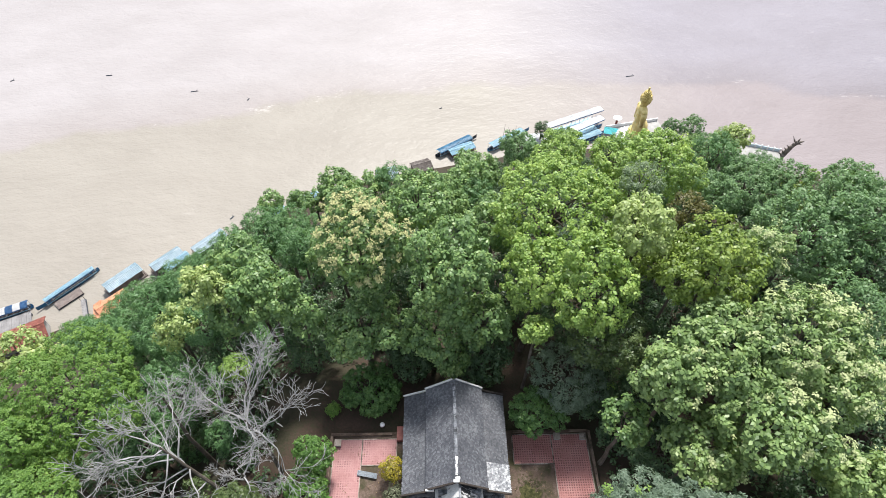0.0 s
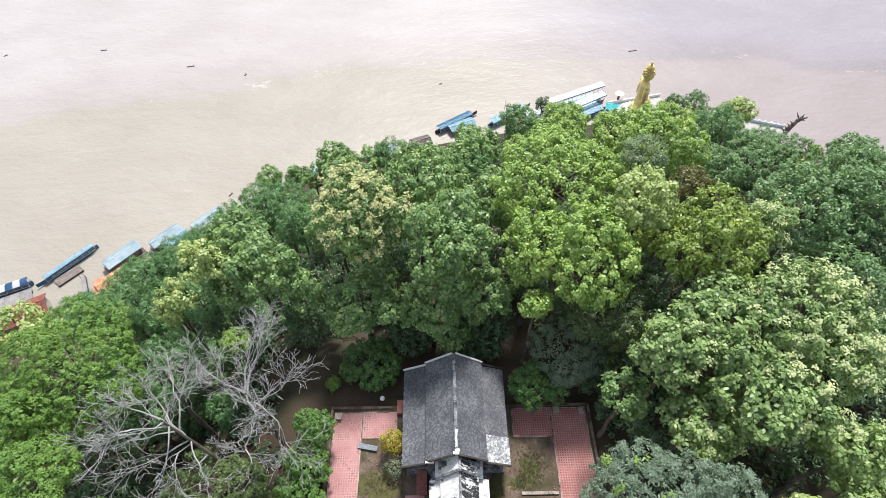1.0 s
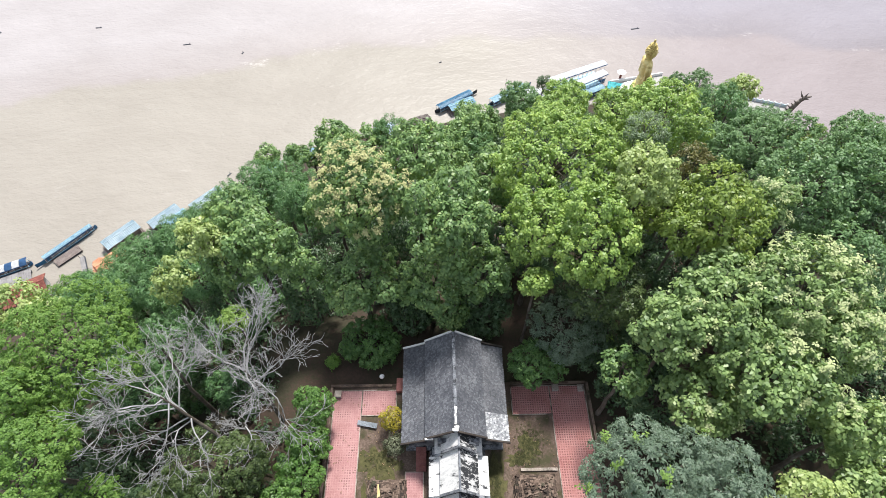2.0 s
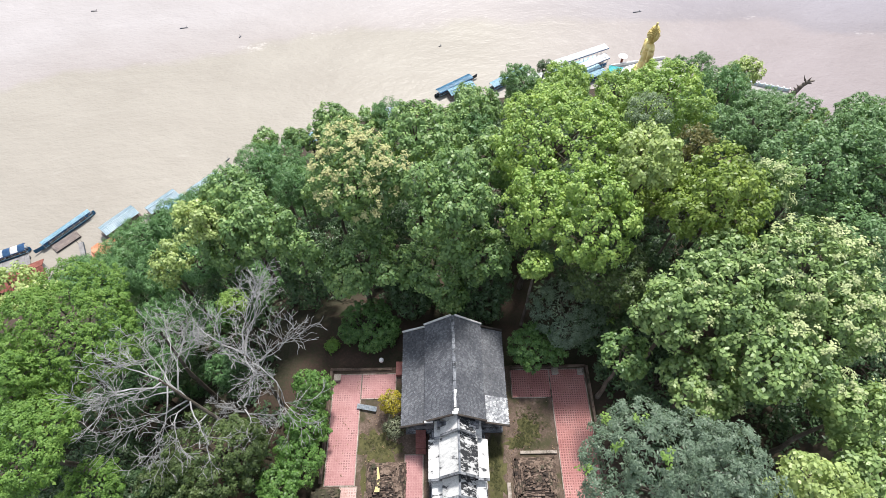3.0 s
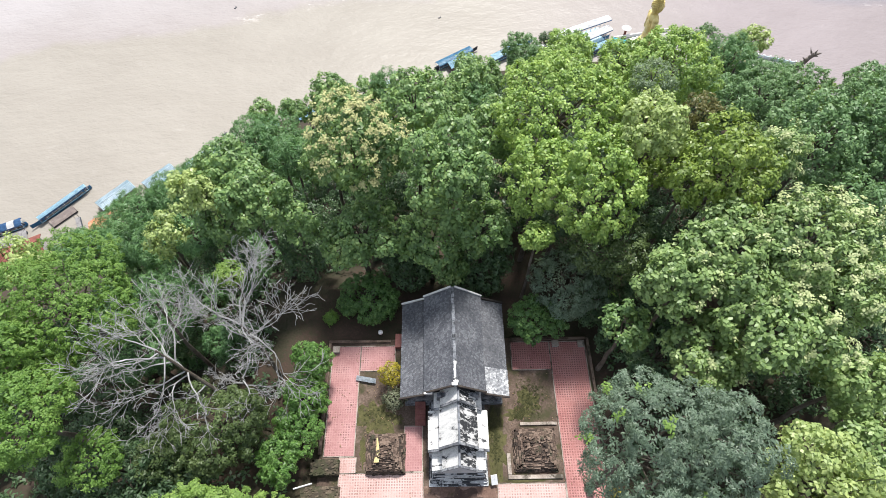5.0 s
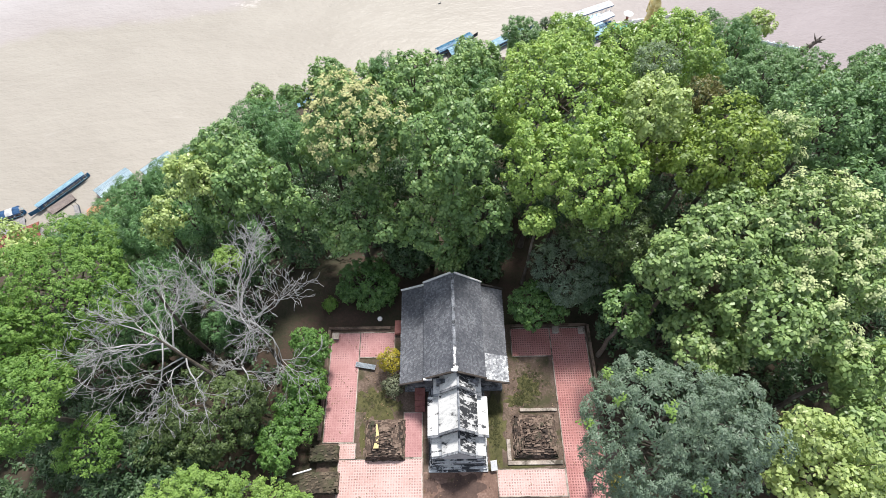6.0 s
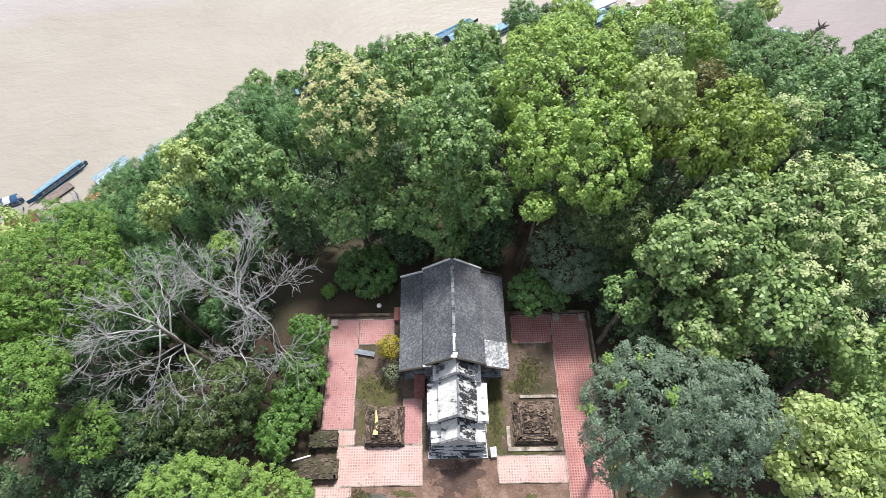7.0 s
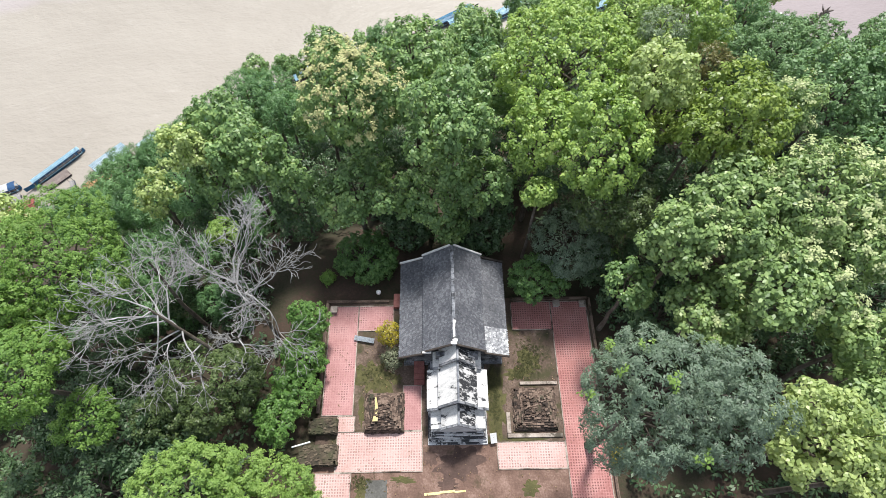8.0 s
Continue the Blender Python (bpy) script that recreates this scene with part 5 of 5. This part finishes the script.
def corrugated(x0, x1, y0, y1, z0, z1, pitch=0.22):
    """A ribbed sheet sloping from y0 to y1."""
    n = max(2, int((x1 - x0) / pitch)) * 2
    bm = bmesh.new()
    rows = [[bm.verts.new((x0 + (x1 - x0) * i / n, y, z + (0.045 if i % 2 else 0.0))) for i in range(n + 1)] for y, z in ((y0, z0), (y1, z1))]
    for i in range(n):
        bm.faces.new((rows[0][i], rows[0][i + 1], rows[1][i + 1], rows[1][i]))
    bmesh.ops.solidify(bm, geom=bm.faces[:], thickness=0.03)
    return bm


def floating_house(x, y, turn, lx, ly, bays, key, label, z0=0.3, wall=1.9, rise=0.55, wall_key="wood", base=RIVER):
    t = thing("floating_house", x, y, base, turn, label, "house")
    part("platform", boxes((-lx / 2 - 0.3, lx / 2 + 0.3, -ly / 2 - 0.3, ly / 2 + 0.3, -0.3, z0)), M["wood"], t)
    part("wall", boxes((-lx / 2 + 0.3, lx / 2 - 0.3, -ly / 2 + 0.3, -ly / 2 + 0.42, z0, z0 + wall), (-lx / 2 + 0.3, lx / 2 - 0.3, ly / 2 - 0.42, ly / 2 - 0.3, z0, z0 + wall),
                       (-lx / 2 + 0.3, -lx / 2 + 0.42, -ly / 2 + 0.42, ly / 2 - 0.42, z0, z0 + wall), (lx / 2 - 0.42, lx / 2 - 0.3, -ly / 2 + 0.42, ly / 2 - 0.42, z0, z0 + wall)), M[wall_key], t)
    for i in range(bays):
        a, b = -lx / 2 + lx * i / bays, -lx / 2 + lx * (i + 1) / bays
        for side in (-1, 1):
            h = 0.035 * (i % 2)
            part("roof_sheet", corrugated(a - 0.04, b + 0.03, side * (ly / 2 + 0.15), 0.0, z0 + wall + h, z0 + wall + rise + h), M[key], t)
    part("ridge_cap", boxes((-lx / 2 - 0.05, lx / 2 + 0.05, -0.06, 0.06, z0 + wall + rise + 0.05, z0 + wall + rise + 0.12)), M[key], t)
    for sx in (-1, 1):
        for side in (-1, 1):
            part("post", rod(bmesh.new(), (sx * (lx / 2 - 0.1), side * (ly / 2 - 0.05), -0.5), (sx * (lx / 2 - 0.1), side * (ly / 2 - 0.05), z0 + wall), 0.07, sides=6), M["wood"], t)
    return t


def bank_house(x, y, z, turn, lx, ly, wall, rise, key, label, wall_key="concrete"):
    t = thing("bank_house", x, y, z, turn, label, "house")
    part("wall", boxes((-lx / 2, lx / 2, -ly / 2, ly / 2, -3, wall)), M[wall_key], t)
    for side in (-1, 1):
        bm = slab(bmesh.new(), [(-lx / 2 - 0.5, side * (ly / 2 + 0.5), wall - 0.05), (lx / 2 + 0.5, side * (ly / 2 + 0.5), wall - 0.05), (lx / 2 + 0.5, 0, wall + rise), (-lx / 2 - 0.5, 0, wall + rise)], 0.1)
        roof = part("roof", bm, M[key], t)
        vs, fs = shingle_slope(rng, (-lx / 2 - 0.5, side * (ly / 2 + 0.5), wall - 0.03), (lx + 1, 0, 0), (0, -side * (ly / 2 + 0.5), rise + 0.05), 9, int(lx * 2.2))
        cover = link_mesh("roof_tiles", vs, fs, M[key], roof)
        cover["kind"] = "stuff"
    for sx in (-1, 1):
        bm = bmesh.new()
        bm.faces.new([bm.verts.new(p) for p in ((sx * lx / 2, -ly / 2, wall), (sx * lx / 2, ly / 2, wall), (sx * lx / 2, 0, wall + rise - 0.1))])
        bmesh.ops.solidify(bm, geom=bm.faces[:], thickness=0.1)
        part("gable", bm, M[wall_key], t)
    part("ridge_tile", boxes((-lx / 2 - 0.5, lx / 2 + 0.5, -0.12, 0.12, wall + rise, wall + rise + 0.1), bevel=0.03), M[key], t)
    return t


long_boat(-83.0, 59.2, 231.7, 14.2, 1.35, 11.4, "canopy_blue", "boat_blue", "long blue river boat with a pale blue canopy", shift=-0.6, roof_w=1.2)
pontoon(-82.0, 56.7, 49.0, 5.6, 2.3, "wood", "weathered brown plank pontoon beside a blue boat")
long_boat(-94.2, 52.4, 205.0, 11.6, 1.9, 10.0, "tarp_blue", "boat_blue", "river boat with a blue and white striped canopy", stripes=7, shift=-0.4)
pontoon(-91.3, 49.9, 27.0, 8.0, 4.0, "deck_grey", "grey landing stage beside a striped boat", 0.6)
bank_house(-85.6, 46.0, RIVER + 1.6, 30.0, 8.0, 4.6, 1.2, 1.3, "roof_red", "riverside house with a brown-red tiled roof")
floating_house(-71.1, 60.9, 50.0, 8.0, 3.1, 7, "tin_blue", "floating house under pale blue corrugated tin")
floating_house(-63.0, 66.0, 48.5, 7.2, 2.6, 6, "tin_blue", "floating house under pale blue corrugated tin")
floating_house(-60.6, 65.4, 48.5, 6.0, 2.2, 1, "canopy_blue", "low floating shed under a plain pale blue roof", wall=1.7)
floating_house(-54.6, 71.0, 48.0, 8.0, 3.0, 6, "tin_blue", "floating house under pale blue corrugated tin")
bank_house(-70.0, 53.4, RIVER + 2.2, 47.0, 5.6, 3.0, 1.0, 0.9, "roof_orange", "small house with an orange tiled roof on the bank")
bank_house(-71.6, 51.2, RIVER + 2.0, 112.0, 4.6, 2.2, 0.9, 0.7, "roof_orange", "small annex with an orange tiled roof on the bank")
walkway = pontoon(-77.2, 53.6, 118.0, 5.5, 0.9, "deck_grey", "narrow grey gangway from the bank to the pontoon", 0.9)
floating_house(-40.0, 79.5, 40.0, 3.6, 2.6, 3, "canopy_blue", "small hut under a bright blue tin roof", base=RIVER + 1.5)
floating_house(-32.5, 84.0, 30.0, 4.2, 3.0, 3, "canopy_blue", "small hut under a bright blue tin roof", base=RIVER + 1.0)
floating_house(-14.2, 93.2, 18.0, 5.4, 4.2, 4, "tin_blue", "floating hut under blue-grey tin", wall=2.1, rise=0.9)
floating_house(-5.4, 96.0, 22.0, 5.2, 4.2, 3, "thatch", "floating hut under grey thatch", wall=2.1, rise=0.9)
long_boat(4.1, 106.0, 34.7, 14.0, 1.9, 11.0, "boat_blue", "boat_dark", "long dark blue river boat with a blue canopy", shift=-0.6)
floating_house(5.4, 103.9, 26.0, 7.4, 2.9, 3, "canopy_blue", "low boathouse under a pale blue roof", wall=1.3, rise=0.35)
b = long_boat(18.8, 108.6, 35.4, 15.0, 2.1, 11.5, "canopy_blue", "boat_blue", "long pale blue river boat with poles on deck", shift=-0.8)
for k, h, s in ((-2.5, 6.5, 0.8), (0.5, 5.0, -0.9), (2.0, 4.0, 0.6)):
    part("pole", rod(bmesh.new(), (k, 0, 0.3), (k + s, 0.2, h), 0.06, 0.03, 6), M["boat_dark"], b)
floating_house(26.0, 106.2, 8.0, 7.0, 4.2, 3, "ferry_white", "landing shed under a pale grey roof", wall=2.4, rise=0.3)


def ferry(x, y, turn, length, beam, label, height):
    t = thing("ferry", x, y, RIVER - 0.1, turn, label, "boat", "white-roofed ferries")
    part("hull", hull_mesh(length * 1.08, beam, 0.6), M["boat_blue"], t)
    part("deck", boxes((-length * 0.46, length * 0.4, -beam * 0.42, beam * 0.42, 0.5, 0.62)), M["wood"], t)
    part("cabin", boxes((-length * 0.4, length * 0.36, -beam * 0.4, beam * 0.4, 0.62, 1.15)), M["canopy_blue"], t)
    part("roof", arched_roof(-length / 2, length / 2, beam * 1.12, height, 0.16, 0.09), M["ferry_white"], t)
    n = int(length / 1.5)
    for i in range(n + 1):
        px = -length * 0.47 + length * 0.94 * i / n
        for side in (-1, 1):
            part("roof_post", rod(bmesh.new(), (px, side * beam * 0.42, 0.5), (px, side * beam * 0.48, height + 0.02), 0.05, sides=6), M["white"], t)
    for side in (-1, 1):
        part("fascia", boxes((-length / 2, length / 2, side * beam * 0.55 - 0.03, side * beam * 0.55 + 0.03, height - 0.3, height - 0.02)), M["tarp_blue"], t)
    return t


ferry(37.6, 114.2, 25.3, 18.6, 2.0, "long white-roofed river ferry", 3.9)
ferry(39.6, 110.9, 30.0, 13.8, 2.1, "white-roofed river ferry with blue sides", 3.6)
long_boat(41.2, 110.0 - 1.2, 27.0, 12.0, 2.0, 8.5, "canopy_blue", "boat_blue", "blue river boat moored beside the ferries", shift=-0.5)
pontoon(47.5, 109.0, 62.0, 7.0, 2.0, "roof_red", "red-painted landing stage with posts", 0.8)

# ---- the shrine on the bank: gilded figure, terrace, serpent prow ----
terrace = thing("terrace", 53.0, 104.0, RIVER - 1.0, 12.0, "grey concrete river terrace with a low parapet", "terrace", kind="structure")
part("slab", boxes((-5.5, 10, -4, 8, -3.5, 3.6)), M["concrete"], terrace)
part("parapet", boxes((-5.5, 10, 7.7, 8, 3.6, 4.4)), M["white"], terrace)
part("parapet", boxes((-5.5, -5.2, -4, 7.7, 3.6, 4.2)), M["roof_red"], terrace, "red painted parapet")
canopy = thing("awning", 47.0, 106.3, RIVER + 4.4, -17.0, "flat turquoise awning on thin posts over the terrace", "awning")
part("sheet", corrugated(-2.8, 2.8, -1.8, 1.8, 0.5, 0.1, 0.3), M["turquoise"], canopy)
for sx in (-2.6, 2.6):
    for sy in (-1.6, 1.6):
        part("post", rod(bmesh.new(), (sx, sy, -1.8), (sx, sy, 0.2), 0.05, sides=6), M["white"], canopy)
tank = thing("parasol", 49.3, 112.6, RIVER + 2.6, 0, "round white parasol on a red stand", "parasol")
part("stand", rod(bmesh.new(), (0, 0, -4), (0, 0, 2.0), 0.35, 0.3, 10), M["roof_red"], tank)
part("canopy", rod(bmesh.new(), (0, 0, 1.9), (0, 0, 2.5), 1.25, 0.25, 16), M["white"], tank)


def ball(bm, c, rx, ry, rz, seg=20, ring=12):
    bmesh.ops.create_uvsphere(bm, u_segments=seg, v_segments=ring, radius=1.0, matrix=Matrix.Translation(c) @ Matrix.Diagonal((rx, ry, rz, 1)))


# seated figure, its front at +x; one plain shape
bm = bmesh.new()
ball(bm, (1.0, 0, 1.3), 2.8, 3.4, 1.35)
ball(bm, (0.7, 0, 3.2), 1.9, 2.4, 2.6)
ball(bm, (0.2, 0, 6.4), 1.35, 1.85, 3.4)
ball(bm, (-0.1, 0, 8.6), 1.2, 1.95, 1.35)
for side in (-1, 1):
    rod(bm, (-0.1, side * 1.8, 8.7), (-0.1, side * 2.05, 5.2), 0.68, 0.6, 14)
    rod(bm, (-0.1, side * 2.05, 5.2), (1.7, side * 1.2, 2.9), 0.6, 0.45, 14)
    ball(bm, (-0.1, side * 2.05, 5.2), 0.62, 0.62, 0.62, 12, 8)
    ball(bm, (-0.1, side * 1.8, 8.8), 0.72, 0.72, 0.72, 12, 8)
    ball(bm, (0.0, side * 1.42, 11.4), 0.28, 0.2, 0.85, 8, 8)
rod(bm, (-0.1, 0, 9.4), (0, 0, 10.6), 0.85, 0.75, 14)
ball(bm, (0.1, 0, 11.6), 1.4, 1.35, 1.75)
rod(bm, (1.3, 0, 11.9), (1.62, 0, 11.3), 0.1, 0.2, 8)
# curls of hair over the back and top of the head, the topknot and its finial
for i in range(150):
    k = (i + 0.5) / 150
    z = 1 - 1.25 * k
    q = math.sqrt(max(0, 1 - z * z))
    a = i * 2.39996
    d = Vector((q * math.cos(a), q * math.sin(a), z))
    if d.x > 0.35 and d.z < 0.55:
        continue
    bmesh.ops.create_icosphere(bm, subdivisions=1, radius=0.2, matrix=Matrix.Translation((0.04 + d.x * 1.36, d.y * 1.33, 11.75 + d.z * 1.68)))
for i in range(60):
    z = 1 - (i + 0.5) / 60
    q = math.sqrt(max(0, 1 - z * z))
    a = i * 2.39996
    bmesh.ops.create_icosphere(bm, subdivisions=1, radius=0.15, matrix=Matrix.Translation((q * math.cos(a) * 0.85, q * math.sin(a) * 0.85, 13.1 + z * 0.95)))
ball(bm, (0, 0, 13.2), 0.85, 0.85, 0.9)
rod(bm, (0, 0, 13.9), (0, 0, 14.5), 0.32, 0.22, 10)
ball(bm, (0, 0, 14.6), 0.28, 0.28, 0.35, 10, 8)
statue = part("statue", bm, M["gold"], None, smooth=True)
statue.matrix_world = pose(49.8, 100.0, RIVER + 7.9, 0, 0, 2)
tagged(statue, "large gilded seated temple statue with a curled topknot", "statue")
pedestal = thing("pedestal", 49.8, 100.0, RIVER + 3.1, 2, "white lotus pedestal under the gilded statue", "pedestal")
for i in range(4):
    r = 4.9 - 0.25 * i
    part("tier", rod(bmesh.new(), (0.4, 0, 1.2 * i), (0.4, 0, 1.2 * i + 1.22), r, r - 0.15, 28), M["white"], pedestal)
for i in range(26):
    a = i * 2 * math.pi / 26
    bm = bmesh.new()
    ball(bm, (0.4 + 4.5 * math.cos(a), 4.5 * math.sin(a), 4.1), 0.55, 0.55, 0.8, 8, 6)
    part("petal", bm, M["white"], pedestal)

# serpent-headed prow rising from a ship-shaped platform
prow = thing("serpent_prow", 89.0, 95.4, RIVER + 4.6, -8.0, "carved serpent-headed prow of grey weathered wood", "prow")
pts = [(-2.6, 0, -5.4), (-1.9, 0, -3.2), (-1.2, 0, -1.0), (-0.6, 0, 1.0), (-0.1, 0, 2.6), (0.3, 0, 3.8), (0.9, 0, 4.5)]
bm = bmesh.new()
for (a0, b0), rr in zip(zip(pts, pts[1:]), (1.1, 0.9, 0.75, 0.62, 0.54, 0.5)):
    rod(bm, a0, b0, rr, rr * 0.88, 12)
    ball(bm, b0, rr * 0.88, rr * 0.88, rr * 0.88, 12, 8)
part("neck", bm, M["scale_grey"], prow, smooth=True)
for i in range(9):
    k = i / 8
    x0, z0 = -2.9 + 2.6 * k, -3.4 + 6.4 * k
    part("scale_crest", rod(bmesh.new(), (x0, 0, z0), (x0 - 0.9, 0, z0 + 0.7), 0.24, 0.05, 6), M["scale_grey"], prow)
bm = bmesh.new()
rod(bm, (0.7, 0, 4.7), (2.3, 0, 5.2), 0.45, 0.14, 10)
rod(bm, (0.7, 0, 4.4), (2.0, 0, 4.3), 0.32, 0.12, 10)
part("jaw", bm, M["scale_grey"], prow)
for s in (-0.4, 0.4):
    part("horn", rod(bmesh.new(), (0.3, s, 4.7), (-0.5, s * 1.6, 6.1), 0.18, 0.04, 8), M["scale_grey"], prow)
part("crest", rod(bmesh.new(), (0.9, 0, 5.2), (1.1, 0, 6.1), 0.22, 0.04, 8), M["scale_grey"], prow)
ship = thing("ship_platform", 81.5, 95.5, RIVER + 1.0, -20.0, "ship-shaped terrace with a white rail along the bank", "terrace", kind="structure")
part("slab", boxes((-7, 5.5, -3, 3, -2, 4.4)), M["concrete"], ship)
part("rail", boxes((-7, 5.5, 2.8, 3, 4.4, 5.2)), M["tin_blue"], ship)
for i in range(9):
    part("baluster", boxes((-6.8 + i * 1.5, -6.5 + i * 1.5, 2.7, 3.1, 4.4, 5.5)), M["white"], ship)

# driftwood on the water
for x, y, turn, ln in ((60.2, 139.7, 8, 2.6), (-76.0, 134.1, 8, 2.2), (-105.7, 143.3, 0, 1.8), (-58.4, 129.6, 60, 0.9), (-135.3, 141.0, 30, 1.2), (-52.0, 80.5, 50, 1.2), (-73.0, 63.0, 80, 1.0), (0.0, 124.0, 20, 0.8)):
    log = thing("driftwood", x, y, RIVER + 0.03, turn, "dark floating log on the muddy water", "log", "driftwood on the river")
    bm = rod(bmesh.new(), (-ln / 2, 0, 0), (ln / 2, 0.1, 0.05), 0.2, 0.1, 8)
    rod(bm, (ln * 0.2, 0.05, 0), (ln * 0.4, 0.6, 0.35), 0.08, 0.03, 6)
    part("log", bm, M["boat_dark"], log)

# ---- small things in the court ----
lamp = thing("garden_lamp", -6.28, 6.45, 0, 0, "round white garden lamp on a short post", "lamp")
part("post", rod(bmesh.new(), (0, 0, -0.3), (0, 0, 0.5), 0.05, sides=8), M["timber_dark"], lamp)
bm = bmesh.new()
ball(bm, (0, 0, 0.62), 0.22, 0.22, 0.2, 16, 10)
part("globe", bm, M["white"], lamp, smooth=True)
sheet = thing("zinc_sheet", -7.35, 2.35, 0.0, -11.0, "loose grey zinc sheet propped across the soil bed", "metal sheet")
part("panel", corrugated(-0.85, 0.85, -0.2, 0.2, 0.22, 0.3, 0.1), M["zinc"], sheet)
part("prop", boxes((-0.8, -0.7, -0.15, 0.15, 0, 0.2)), M["wood"], sheet)
part("prop", boxes((0.6, 0.7, -0.15, 0.15, 0, 0.2)), M["wood"], sheet)
sign = thing("notice_board", 2.92, -5.75, 0.0, 8.0, "small white notice board standing beside the porch", "sign")
board = part("panel", boxes((-0.24, 0.24, -0.02, 0.02, -0.42, 0.42)), M["white"], sign)
board.location, board.rotation_euler = (0, 0, 0.62), (radians(-48), 0, 0)
part("leg", boxes((-0.03, 0.03, 0.03, 0.07, 0, 0.7)), M["concrete"], sign)
tube = thing("drain_pipe", -11.6, -6.0, 0.62, 15.0, "short white pipe lying over the brick terrace", "pipe")
part("pipe", rod(bmesh.new(), (-0.7, 0, 0.1), (0.7, 0, 0.1), 0.06, sides=10), M["white"], tube)
ribbon = thing("cloth_strip", -0.8, -9.4, 0.0, 4.0, "pale yellow cloth strip lying on the bare soil", "cloth")
part("strip", boxes((-1.55, -0.4, -0.11, 0.07, 0.0, 0.05), (-0.42, 0.7, -0.06, 0.1, 0.0, 0.06), (0.68, 1.5, -0.1, 0.03, 0.0, 0.04)), M["cloth"], ribbon)

dark_slab = part("ground_slab", boxes((-6.7, -5.1, -10.6, -8.5, -0.05, 0.03), bevel=0.01), M["concrete_dark"])
tagged(dark_slab, "square dark mossy slab set in the bare soil", "slab")


def weeds(name, centre, spread_xy, count, leaf, key, label, seed):
    rg = np.random.default_rng(seed)
    xy = rg.normal(0, 1, (count, 2)) * np.array(spread_xy) + np.array(centre)
    pos = np.concatenate([xy, rg.uniform(0.02, 0.1, (count, 1))], 1)
    v, f = leaf_sprays(rg, pos, np.tile([0.0, 0.0, 1.0], (count, 1)), leaf, 6, -0.25, 0.35)
    ob = quads_object(name, v, f, [M[key]], None, None)
    tagged(ob, label, "weeds", kind="stuff")


weeds("weeds", (6.3, 0.6), (0.55, 0.75), 260, 0.1, "moss", "patch of dark low weeds on the bare soil", 41)
weeds("weeds", (5.4, -0.6), (0.4, 0.4), 120, 0.09, "moss", "patch of dark low weeds on the bare soil", 42)
weeds("grass", (3.2, -2.6), (0.25, 1.2), 260, 0.08, "moss", "mossy grass strip beside the porch", 43)
weeds("grass", (-6.4, -0.6), (0.6, 0.5), 160, 0.08, "moss", "thin grass in the soil bed", 44)
weeds("grass", (-7.0, -8.6), (0.5, 0.3), 120, 0.08, "moss", "thin grass along the paving edge", 45)
# fallen leaves over soil and paving
rg = np.random.default_rng(46)
n = 900
xy = np.stack([rg.uniform(-10, 11, n), rg.uniform(-12.5, 5.2, n)], 1)
clear = ~((np.abs(xy[:, 0]) < 4.2) & (xy[:, 1] > -6.2) & (xy[:, 1] < 6))
xy = xy[clear]
v, f = leaf_sprays(rg, np.concatenate([xy, np.full((len(xy), 1), 0.1)], 1), np.tile([0.0, 0.0, 1.0], (len(xy), 1)), 0.13, 1, 0.0, 0.5)
tagged(quads_object("fallen_leaves", v, f, [M["leaf_litter"]], None, None), "scattered dry brown leaves on the court", "leaves", kind="stuff")


def ground_patch(name, x, y, rx, ry, seed, key, label, category, group):
    """A thin ragged cushion of moss or dark earth on the soil."""
    rg = random.Random(seed)
    bm = bmesh.new()
    rim = []
    for i in range(40):
        a = i * 2 * math.pi / 40
        k = 0.72 + 0.28 * math.sin(a * 3 + seed) * math.cos(a * 5 - seed) + rg.uniform(-0.1, 0.1)
        rim.append(bm.verts.new((rx * k * math.cos(a), ry * k * math.sin(a), 0.0)))
    mid = [bm.verts.new((v.co.x * 0.7, v.co.y * 0.7, 0.022 + rg.uniform(0, 0.012))) for v in rim]
    top = bm.verts.new((0, 0, 0.035))
    for i in range(40):
        j = (i + 1) % 40
        bm.faces.new((rim[i], rim[j], mid[j], mid[i]))
        bm.faces.new((mid[i], mid[j], top))
    ob = part(name, bm, M[key], None, smooth=True)
    ob.location = (x, y, 0.0)
    tagged(ob, label, category, group)


for i, (x, y, rx, ry) in enumerate(((-6.4, -0.9, 1.9, 2.0), (-4.6, -1.0, 0.5, 0.6), (3.3, -3.0, 1.25, 3.1), (6.2, 0.5, 1.1, 1.3), (5.3, -0.6, 1.5, 0.8), (-6.9, -9.1, 0.9, 0.9), (-3.9, -8.5, 1.2, 0.35), (5.5, -5.75, 2.2, 0.2), (5.5, -9.2, 1.0, 0.7), (-7.3, -3.4, 0.35, 1.5))):
    ground_patch("moss_patch", x, y, rx, ry, 60 + i, "moss_mat", "ragged dark olive moss on the bare soil", "moss", "moss patches on the court soil")
# darker reddish-brown earth in ragged patches before the porch
for i, (x, y, rx, ry) in enumerate(((0.3, -7.5, 2.3, 1.7), (-0.6, -8.9, 1.2, 0.5), (-1.9, -7.0, 0.7, 0.8))):
    ground_patch("dark_patch", x, y, rx, ry, 80 + i, "soil_dark", "dark reddish-brown earth before the porch", "earth", "damp patches before the porch")
